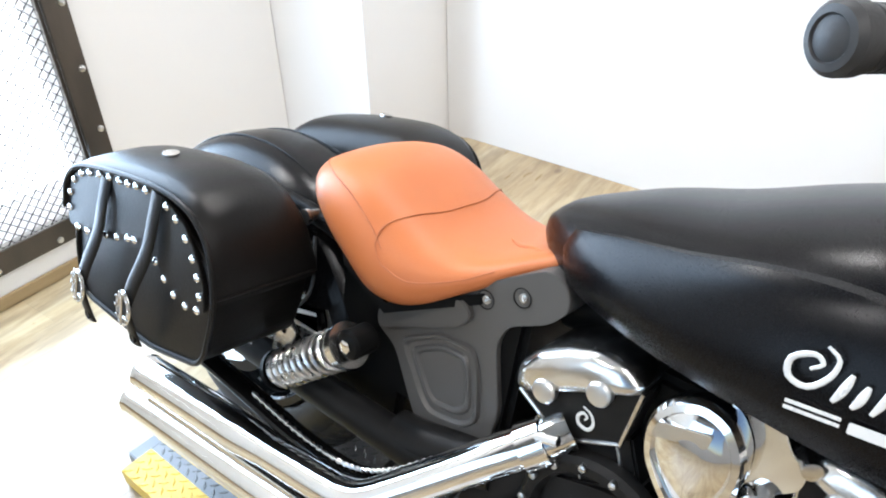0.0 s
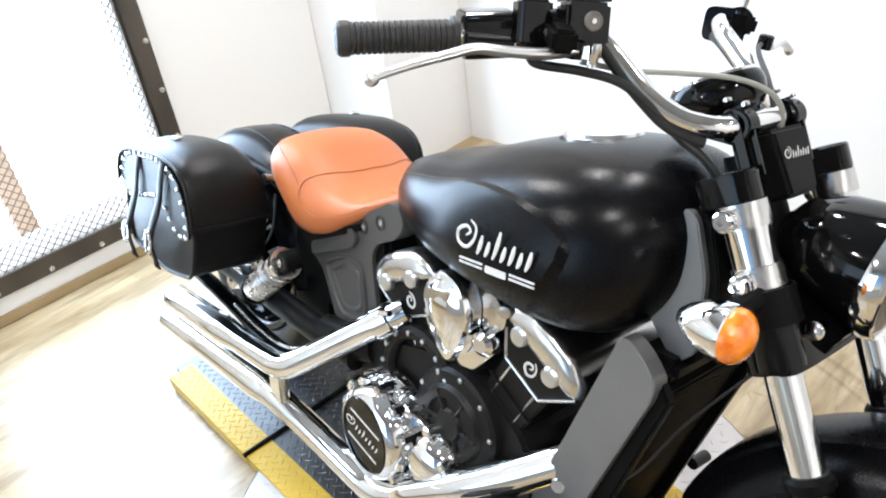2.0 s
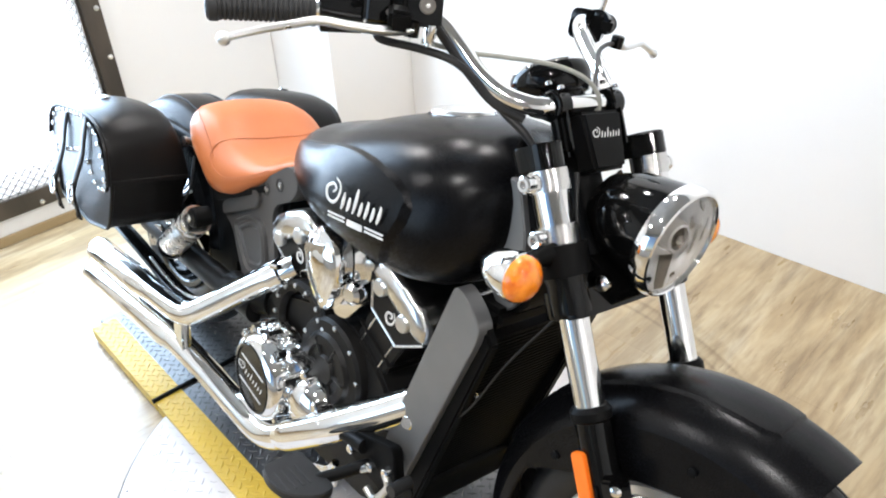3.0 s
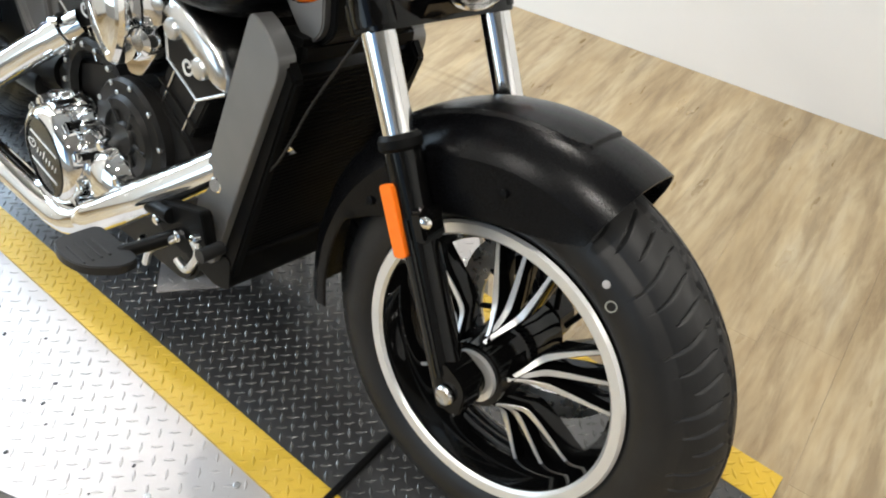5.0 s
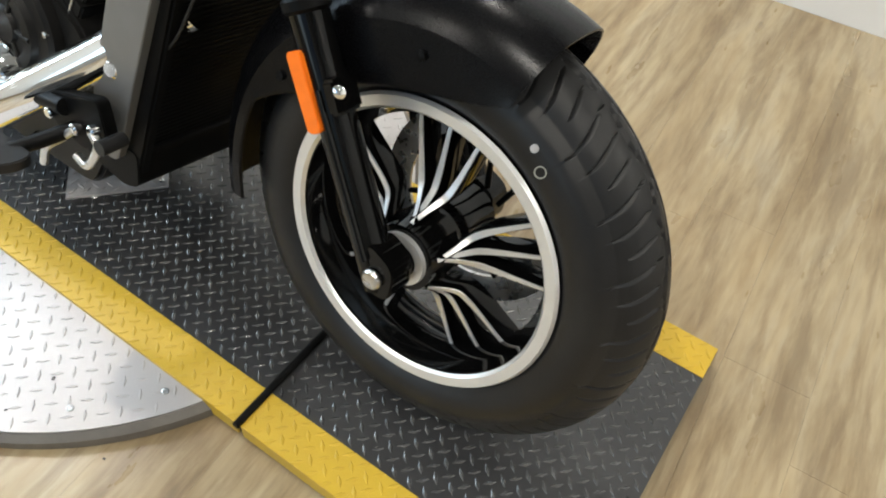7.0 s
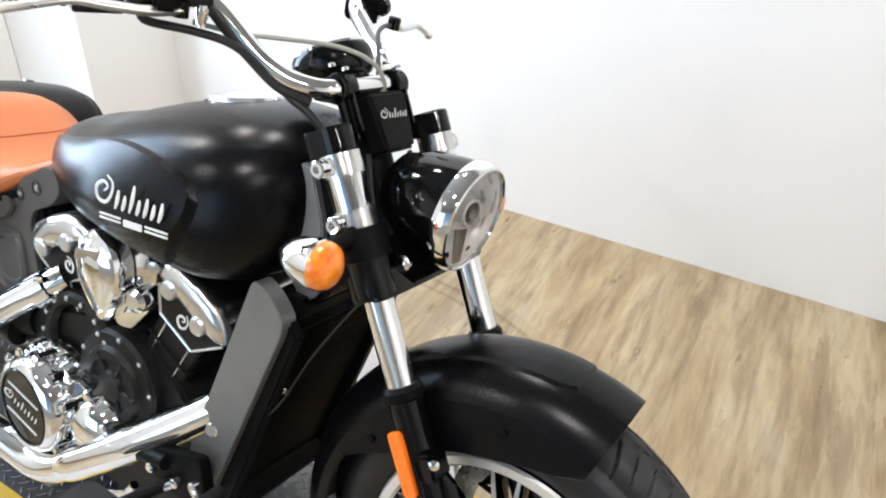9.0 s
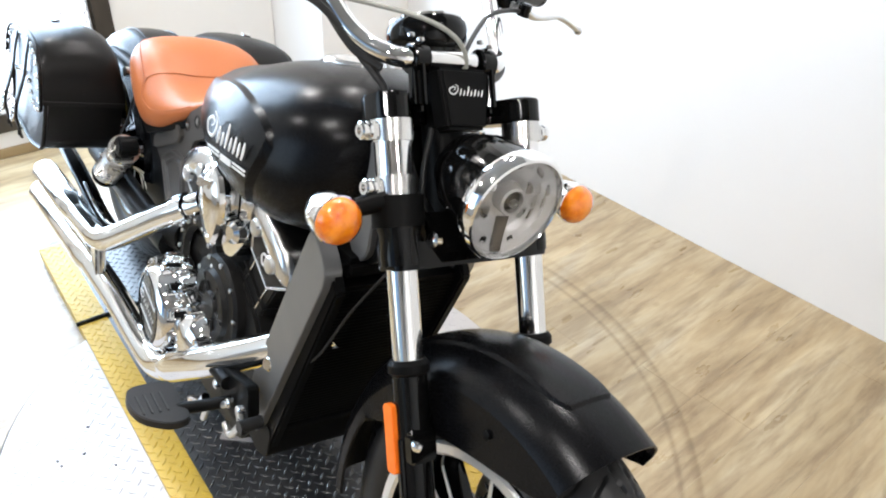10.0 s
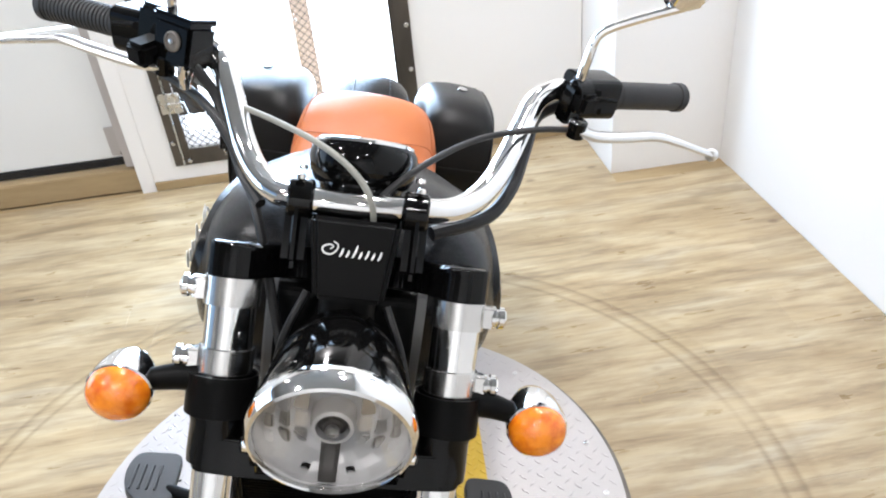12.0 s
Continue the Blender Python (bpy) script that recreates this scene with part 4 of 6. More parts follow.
cable("switch_wire", [(-0.480, -0.190, 1.022), (-0.472, -0.165, 0.995), (-0.448, -0.146, 0.965), (-0.415, -0.125, 0.935), (-0.380, -0.100, 0.922)], 0.006, "rubber")
cable("switch_wire", [(-0.585, 0.235, 0.998), (-0.548, 0.200, 0.992), (-0.505, 0.186, 0.966), (-0.458, 0.170, 0.936), (-0.418, 0.140, 0.916), (-0.385, 0.080, 0.908)], 0.008, "rubber", "thick black sleeved wiring")
cable("throttle_cable", [(-0.500, -0.192, 0.998), (-0.470, -0.146, 0.991), (-0.435, -0.095, 0.991), (-0.395, -0.045, 0.990), (-0.366, -0.008, 0.978), (-0.352, 0.012, 0.955), (-0.350, 0.018, 0.92)], 0.0033, "cable", "pale grey throttle cable")
cable("clutch_cable", [(-0.508, 0.238, 0.998), (-0.488, 0.190, 1.000), (-0.448, 0.120, 0.996), (-0.400, 0.060, 0.978), (-0.364, 0.018, 0.950), (-0.352, 0.004, 0.92)], 0.0036, "grip", "dark clutch cable")
cable("headlight_wire", [(-0.31, 0.040, 0.860), (-0.275, 0.062, 0.82), (-0.240, 0.075, 0.775), (-0.215, 0.070, 0.735)], 0.004, "rubber")
cable("headlight_wire", [(-0.32, -0.042, 0.862), (-0.295, -0.060, 0.82), (-0.275, -0.065, 0.77), (-0.285, -0.055, 0.72)], 0.004, "rubber")
# gauge
gm = axis((-0.438, 0.0, 0.970), (-0.50, 0, 0.86)) @ Matrix.Diagonal((0.94, 0.94, 1, 1))
gauge = part("gauge_case", lathe([(-0.062, 0), (-0.062, 0.030), (-0.056, 0.042), (-0.044, 0.047), (-0.040, 0.0475), (-0.037, 0.0535), (-0.026, 0.0595), (-0.012, 0.0620), (-0.002, 0.0605), (0.004, 0.0560), (0.004, 0.050)], gm, 48), "gloss", hb, "round gloss black instrument case")
part("gauge_bezel", lathe([(0.003, 0.0565), (0.0065, 0.0560), (0.008, 0.0535), (0.008, 0.050), (0.004, 0.0495)], gm, 48, True), "chrome", gauge)
part("gauge_face", lathe([(0.0045, 0.050), (0.0045, 0)], gm, 40), "black", gauge)
part("gauge_bracket", box((-0.008, -0.045, -0.012), (0.05, 0.045, 0.0), Matrix.Translation((-0.41, 0, 0.925)), bevel=0.004), "gloss", hb)

# headlight
HD = Vector((1, 0, -0.10)).normalized()
HC = Vector((-0.167, 0, 0.812)) - 0.018 * HD
hm = axis(HC, HD)
hl = part("headlight_bucket", lathe([(-0.125, 0), (-0.122, 0.022), (-0.105, 0.046), (-0.066, 0.064), (-0.02, 0.0718), (0.0, 0.0735)], hm, 56), "gloss", bike, "gloss black headlight bucket")
part("bezel", lathe([(-0.004, 0.072), (-0.004, 0.0765), (0.004, 0.0785), (0.013, 0.0778), (0.020, 0.0745), (0.0215, 0.0715), (0.018, 0.0695), (0.0, 0.070)], hm, 64, True), "chrome", hl, "chrome headlight bezel")
part("lens", lathe([(0.017, 0.0690), (0.021, 0.060), (0.025, 0.043), (0.0275, 0.022), (0.028, 0), (0.0265, 0), (0.026, 0.022), (0.0235, 0.043), (0.0195, 0.060), (0.0155, 0.0690)], hm, 56), "glass", hl, "clear domed lens").visible_shadow = False
refl = [(0.013, 0.0688), (0.004, 0.0675), (-0.006, 0.0645), (-0.017, 0.058), (-0.027, 0.050), (-0.035, 0.040), (-0.041, 0.029), (-0.045, 0.018), (-0.046, 0)]
part("lamp_reflector", lathe(refl, hm, 20), "bowl", hl, "silvered faceted reflector bowl", smooth=False)
hu = Vector((0, 1, 0)).cross(HD) * -1
hf = Matrix.Translation(HC) @ Matrix(((0, hu.x, HD.x, 0), (1, hu.y, HD.y, 0), (0, hu.z, HD.z, 0), (0, 0, 0, 1)))
# a deep cup with the bulb, below it an upright facet greyed like a reflection, mirror cells toned like reflected
# patches at both sides
part("bulb_hood", lathe([(-0.018, 0.0165), (0.000, 0.0175), (0.007, 0.0165), (0.008, 0.0135), (0.000, 0.0120), (-0.008, 0.0115)], hf @ pose(0, 0.006, -0.030), 28), "bowl", hl, "round silvered bulb cup")
part("bulb_socket", lathe([(-0.009, 0.0120), (-0.004, 0.0118), (-0.001, 0.0085), (0.003, 0.0075), (0.004, 0)], hf @ pose(0, 0.006, -0.030), 20), "castframe", hl, "grey bulb socket")
part("bulb", lathe([(0.0, 0.0055), (0.014, 0.0055), (0.019, 0.003), (0.020, 0)], hf @ pose(0, 0.005, -0.028), 14), "cast", hl)


def bowl_depth(u, v):
    """How deep the reflector lies behind a point of the lens."""
    r = math.hypot(u, v)
    for (d1, r1), (d0, r0) in zip(refl, refl[1:]):
        if r0 <= r <= r1:
            return d0 + (d1 - d0) * (r - r0) / (r1 - r0)
    return 0.0


# the grey of this facet imitates a dark reflection in the bowl
strip = [-0.016 - 0.0085 * k for k in range(6)]
part("reflection_facet", loft([[hf @ Vector((u, v, bowl_depth(0, v) + h)) for u, h in ((-0.0075, 0.003), (-0.004, 0.0050), (0.004, 0.0050), (0.0075, 0.003), (0.0075, -0.001), (-0.0075, -0.001))] for v in strip]), "castframe", hl, "upright reflector facet, greyed like a dark reflection", angle=20)
for pu, pv, pr in ((-0.018, -0.044, 0.0030), (0.018, -0.044, 0.0030), (0.0, 0.045, 0.0036)):
    part("pilot_hole", lathe([(-0.004, pr * 1.25), (0.0020, pr * 1.2), (0.0022, pr), (-0.001, pr * 0.9), (-0.001, 0)], hf @ pose(pu, pv, bowl_depth(pu, pv) + 0.001, -pv * 800, pu * 800, 0), 18), "casing", hl, "dark pilot lamp hole")
# mixed metals put reflected light and dark patches into the cells
for su in (-1, 1):
    for k in range(3):
        for r in range(3):
            cu, cv = su * (0.0240 + 0.0125 * k), 0.019 - 0.0155 * r
            cell = hf @ pose(cu, cv, bowl_depth(cu, cv) + 0.0012, -cv * 650, cu * 850 * (1 if k % 2 else 0.6), 0)
            part("mirror_cell", box((-0.0056, -0.0070, -0.003), (0.0056, 0.0070, 0.0010), cell, bevel=0.0014), ("cast", "bowl", "steel")[(k + r) % 3], hl, "mirror cell toned like a reflected patch")
for k in range(4):
    a = radians(54 + 24 * k)
    cu, cv = 0.049 * math.cos(a), 0.049 * math.sin(a)
    part("top_mirror", box((-0.0075, -0.0055, -0.002), (0.0075, 0.0055, 0.001), hf @ pose(cu, cv, bowl_depth(cu, cv) + 0.001, -38, 0, 24 * (k - 1.5)), bevel=0.002), ("cast", "bowl")[k % 2], hl, "slanted mirror facet")
part("headlight_bracket", box((-0.04, -0.075, -0.016), (0.03, 0.075, 0.016), Matrix.Translation((-0.225, 0, 0.745)) @ pose(0, 0, 0, 0, 20, 0), bevel=0.006), "gloss", bike)
for s in (-1, 1):
    part("headlight_bolt", lathe([(0, 0.0105), (0.008, 0.0105), (0.011, 0.007), (0.012, 0)], axis((-0.214, s * 0.075, 0.752), (0, s, 0.1)), 16), "chrome", bike)
    # turn signals
    sm = axis((-0.250, s * 0.208, 0.772), (1, 0, 0.06))
    sig = part("turn_signal_shell", lathe([(-0.058, 0), (-0.056, 0.009), (-0.046, 0.018), (-0.030, 0.0265), (-0.010, 0.0310), (0.002, 0.0318), (0.004, 0.029)], sm, 32), "chrome", bike, "chrome turn signal shell")
    part("amber_lens", lathe([(0.003, 0.0302), (0.010, 0.0298), (0.017, 0.026), (0.023, 0.018), (0.026, 0.009), (0.027, 0)], sm, 32), "amber", sig, "amber dome lens")
    part("signal_stalk", tube([(-0.262, s * 0.120, 0.786), (-0.264, s * 0.150, 0.784), (-0.263, s * 0.185, 0.776)], lambda u: 0.017 - 0.006 * u, seg=14, smooth_n=4), "black", sig)
    part("signal_clamp", lathe([(0, 0.032), (0, 0.0345), (0.040, 0.0345), (0.040, 0.032)], axis(fork_at(0.755, s * 0.113), FD), 28, True), "black", sig)


# front mudguard
def mudguard(parent, cx, cz, th0, th1, profile, low, name, mat="paint", steps=56, label=""):
    """A shell swept round a wheel: profile of (half width, radius), the last point's radius given by low(angle)."""
    half = profile
    rings_o, rings_i = [], []
    for k in range(steps + 1):
        th = radians(th0 + (th1 - th0) * k / steps)
        pr = list(half) + [(half[-1][0] + 0.002, low(math.degrees(th)))]
        row = [(-y, r) for y, r in reversed(pr)] + [(y, r) for y, r in pr[1:]]
        rings_o.append([(cx + r * math.cos(th), y, cz + r * math.sin(th)) for y, r in row])
        rings_i.append([(cx + (r - 0.003) * math.cos(th), y * (0.975 if abs(y) > 0.05 else 1), cz + (r - 0.003) * math.sin(th)) for y, r in row])
    loops = [o + i[::-1] for o, i in zip(rings_o, rings_i)]
    return part(name, loft(loops), mat, parent, label, angle=21)


FPROF = [(0.0, 0.3445), (0.020, 0.3438), (0.034, 0.3415), (0.046, 0.337), (0.056, 0.331), (0.065, 0.3235), (0.073, 0.3145), (0.080, 0.3035), (0.0845, 0.2945), (0.0850, 0.280)]
LOW_A = [66, 72, 78, 86, 96, 108, 125, 142, 152, 162, 176, 194]
LOW_R = [0.292, 0.272, 0.252, 0.238, 0.228, 0.224, 0.228, 0.240, 0.262, 0.285, 0.285, 0.285]
fg = mudguard(bike, 0, HZ, 71.5, 193, FPROF, lambda a: min(0.279, smooth_interp(LOW_A, LOW_R, a)), "front_mudguard", label="satin black front mudguard")
def arc(r, y, a0, a1, n=24, cx=0.0, cz=HZ):
    return [(cx + r * math.cos(radians(a0 + (a1 - a0) * k / n)), y, cz + r * math.sin(radians(a0 + (a1 - a0) * k / n))) for k in range(n + 1)]
# raised band along the crown
rings = []
for k in (0, 0.3, *range(1, 33)):
    th = radians(83.5 + (166 - 83.5) * k / 32)
    half = 0.046 - 0.011 * max(0, 1 - k / 2) ** 2
    row = []
    for f in (-1.0, -0.92, -0.6, -0.3, 0.0, 0.3, 0.6, 0.92, 1.0):
        y = half * f
        r = interp([p[0] for p in FPROF], [p[1] for p in FPROF], abs(y)) + (0.0045 if abs(f) < 0.99 and 0 < k < 32 else -0.001)
        row.append((r * math.cos(th), y, HZ + r * math.sin(th)))
    rings.append(row + [(0.332 * math.cos(th), half * 0.8, HZ + 0.332 * math.sin(th)), (0.332 * math.cos(th), -half * 0.8, HZ + 0.332 * math.sin(th))])
part("raised_band", loft(rings), "paint", fg, "raised satin black band", angle=25)
for x, z in ((-0.025, 0.588), (-0.215, 0.478)):
    for s in (-1, 1):
        part("mudguard_screw", lathe([(0, 0.006), (0.003, 0.006), (0.004, 0.003), (0.004, 0)], axis((x, s * 0.0865, z), (0, s, 0.1)), 12), "black", fg)

# rear mudguard
RC = (-1.552, 0.300)
RPROF = [(0.0, 0.340), (0.025, 0.339), (0.05, 0.335), (0.075, 0.324), (0.092, 0.308), (0.100, 0.290)]
rg = mudguard(bike, RC[0], RC[1], 10, 150, RPROF, lambda a: 0.235 if 30 < a < 140 else 0.28, "rear_mudguard", label="satin black rear mudguard")
for y in (-0.046, 0.046):
    part("trim_line", tube(arc(0.3372, y, 40, 150, cx=RC[0], cz=RC[1]), 0.0014, smooth_n=0, seg=6), "paint", rg)

# tank
TX = [-1.008, -0.984, -0.945, -0.880, -0.790, -0.700, -0.610, -0.530, -0.470, -0.425, -0.390, -0.368]
TT = [0.700, 0.724, 0.744, 0.771, 0.799, 0.835, 0.865, 0.880, 0.882, 0.872, 0.850, 0.815]
TB = [0.668, 0.655, 0.647, 0.640, 0.634, 0.630, 0.624, 0.622, 0.630, 0.655, 0.700, 0.745]
TW = [0.018, 0.048, 0.083, 0.126, 0.165, 0.190, 0.200, 0.200, 0.188, 0.162, 0.118, 0.060]
TS = [(0, 1.0), (0.16, 0.996), (0.34, 0.982), (0.52, 0.945), (0.68, 0.885), (0.82, 0.798), (0.90, 0.715), (0.955, 0.60), (0.99, 0.49), (1.0, 0.39), (0.985, 0.28), (0.93, 0.17), (0.82, 0.085), (0.62, 0.03), (0.35, 0.005), (0, 0.0)]


def tank_point(x, f, z_f, grow=0.0):
    w, t, b = smooth_interp(TX, TW, x), smooth_interp(TX, TT, x), smooth_interp(TX, TB, x)
    return Vector((x, -(w + grow) * f, b + (t - b) * z_f))


rings = []
for k in range(49):
    x = TX[0] + (TX[-1] - TX[0]) * k / 48
    right = [tank_point(x, f, z) for f, z in TS]
    rings.append(right + [Vector((p.x, -p.y, p.z)) for p in reversed(right[1:-1])])
tank = part("fuel_tank", loft(rings), "paint", bike, "satin black teardrop fuel tank", angle=60)


PKX = [-0.95, -0.845, -0.74, -0.66, -0.60, -0.53, -0.485, -0.472]
PK = [5.6, 4.9, 4.8, 5.0, 5.4, 6.0, 6.8, 7.4]


def tank_side(x, s):
    """A point on the tank's side by its share s along the lower profile (0 at the crease, 1 near the bottom)."""
    k0 = smooth_interp(PKX, PK, max(-0.95, min(x, -0.472)))
    k = k0 + s * (11.6 - k0)
    i = int(k)
    f = TS[i][0] + (TS[i + 1][0] - TS[i][0]) * (k - i)
    z = TS[i][1] + (TS[i + 1][1] - TS[i][1]) * (k - i)
    return tank_point(x, f, z)


def soft_edge(v, w):
    """Draws the second and last but one steps close to the border, for a crisp raised edge."""
    return v if v in (0.0, 1.0) else w + (1 - 2 * w) * v


for sgn in (1, -1):
    outer, nx, ns = [], 34, 16
    grid = []
    for i in range(nx + 1):
        row = []
        for j in range(ns + 1):
            s = soft_edge(j / ns, 0.018)
            u = soft_edge(i / nx, 0.008)
            x_front = -0.474 - 0.010 * s - 0.060 * max(0, s - 0.25) ** 1.3
            x_back = -0.950 + 0.03 * abs(s - 0.4)
            x = x_back + (x_front - x_back) * u
            p = tank_side(x, s)
            row.append(p)
        grid.append(row)
    bm = bmesh.new()
    def nrm(i, j):
        a, b = grid[min(i + 1, nx)][j] - grid[max(i - 1, 0)][j], grid[i][min(j + 1, ns)] - grid[i][max(j - 1, 0)]
        n = a.cross(b).normalized()
        return n if n.y < 0 else -n
    top = [[bm.verts.new((grid[i][j] + nrm(i, j) * (0.0055 + 0.002 * (i / nx) ** 3 if 0 < i < nx and 0 < j < ns else -0.002)) * Vector((1, sgn, 1))) for j in range(ns + 1)] for i in range(nx + 1)]
    for i in range(nx):
        for j in range(ns):
            bm.faces.new((top[i][j], top[i + 1][j], top[i + 1][j + 1], top[i][j + 1]))
    panel = part("side_panel", bm, "paint", tank, "raised satin black tank side panel", angle=30)
    if sgn > 0:
        # silver emblem and lines, laid on the panel
        o, ux = Vector((-0.642, -0.2115, 0.716)), Vector((1, 0.02, 0.10)).normalized()
        uz = Vector((-0.08, -0.06 * 0, 1)).normalized()
        em = Matrix(((ux.x, 0, uz.x, o.x), (ux.y, 1, uz.y, o.y), (ux.z, 0, uz.z, o.z), (0, 0, 0, 1)))
        script_badge(panel, em, 0.122, 0.046, 6, thick=0.0022)
        for dz in (-0.012, -0.018):
            for a, b in ((-0.004, 0.040), (0.090, 0.134)):
                part("emblem_rule", prism([(a, dz), (b, dz), (b, dz + 0.0028), (a, dz + 0.0028)], -0.0015, 0, em), "badge", panel)
        part("emblem_bar", prism(rounded([(0.046, -0.020), (0.084, -0.020), (0.084, -0.010), (0.046, -0.010)], 0.002), -0.0015, 0, em), "badge", panel, "silver bar under the emblem")
cap = part("fuel_cap", lathe([(-0.012, 0.058), (0.006, 0.058), (0.011, 0.054), (0.012, 0.040), (0.014, 0.036), (0.015, 0)], axis((-0.590, 0.0, 0.863), (-0.16, 0, 1)), 48), "cast", tank, "round polished fuel cap")
part("cap_ring", lathe([(-0.02, 0.056), (0.002, 0.058), (0.003, 0.062), (-0.004, 0.066), (-0.02, 0.066)], axis((-0.590, 0.0, 0.862), (-0.16, 0, 1)), 48), "black", tank)

# seat
SX = [-1.388, -1.372, -1.340, -1.295, -1.240, -1.185, -1.120, -1.050, -0.985, -0.940, -0.915]
ST = [0.648, 0.670, 0.691, 0.702, 0.696, 0.672, 0.646, 0.642, 0.668, 0.690, 0.696]
SB = [0.642, 0.636, 0.622, 0.600, 0.570, 0.540, 0.546, 0.590, 0.634, 0.656, 0.662]
SWD = [0.040, 0.085, 0.122, 0.146, 0.156, 0.158, 0.150, 0.122, 0.088, 0.070, 0.060]
SS = [(0, 1.0), (0.25, 0.985), (0.5, 0.945), (0.70, 0.88), (0.85, 0.77), (0.95, 0.60), (1.0, 0.40), (0.99, 0.20), (0.94, 0.05), (0.80, 0.0), (0, 0)]


def seat_point(x, f, z):
    w, t, b = smooth_interp(SX, SWD, x), smooth_interp(SX, ST, x), smooth_interp(SX, SB, x)
    return Vector((x, -w * f, b + (t - b) * z))


rings = []
for k in range(41):
    x = SX[0] + (SX[-1] - SX[0]) * k / 40
    r = [seat_point(x, f, z) for f, z in SS]
    rings.append(r + [Vector((p.x, -p.y, p.z)) for p in reversed(r[1:-1])])
seat = part("seat", loft(rings), "tan", bike, "tan leather solo seat with stitched panels", angle=60)
def seat_line(pts, name="seam", r=0.0012):
    part(name, tube([seat_point(*p) + Vector((0, 0, 0.0003)) for p in pts], r, seg=6, smooth_n=6), "stitch", seat, "stitched seam")
lower = [(-1.165, 0.985, 0.46), (-1.12, 0.99, 0.42), (-1.06, 0.985, 0.45), (-1.02, 0.96, 0.55)]
seat_line(lower)
seat_line([(x, -f, z) for x, f, z in lower])
cross = [(-1.165, 0.985, 0.46), (-1.184, 0.95, 0.60), (-1.184, 0.84, 0.78), (-1.168, 0.60, 0.92), (-1.153, 0.30, 0.98), (-1.150, 0, 1.003), (-1.153, -0.30, 0.98), (-1.168, -0.60, 0.92), (-1.184, -0.84, 0.78), (-1.184, -0.95, 0.60), (-1.165, -0.985, 0.46)]
seat_line(cross)
rim_seam = [(-1.372, 0.60, 0.92), (-1.345, 0.80, 0.815), (-1.300, 0.865, 0.755), (-1.250, 0.885, 0.725), (-1.205, 0.905, 0.69), (-1.172, 0.95, 0.60)]
seat_line(rim_seam)
seat_line([(x, -f, z) for x, f, z in rim_seam])
part("seat_fold", tube([seat_point(*p) - Vector((0, 0, 0.0012)) for p in ((-0.985, 0.62, 0.915), (-1.005, 0.42, 0.962), (-1.035, 0.22, 0.988), (-1.062, 0.06, 0.999))], lambda t: 0.0016 + 0.0022 * math.sin(math.pi * t), seg=10, smooth_n=6), "tan", seat, "soft fold in the leather")
seat_line([(-1.00, 0.45, 0.96), (-1.03, 0.30, 0.985), (-1.055, 0.12, 1.0)], r=0.0013)
part("seat_base", loft([[(x, -w, z), (x, w, z), (x, w, z - 0.016), (x, -w, z - 0.016)] for x, w, z in ((-1.37, 0.06, 0.648), (-1.25, 0.138, 0.572), (-1.16, 0.142, 0.536), (-1.03, 0.105, 0.598), (-0.93, 0.062, 0.656))]), "black", bike)

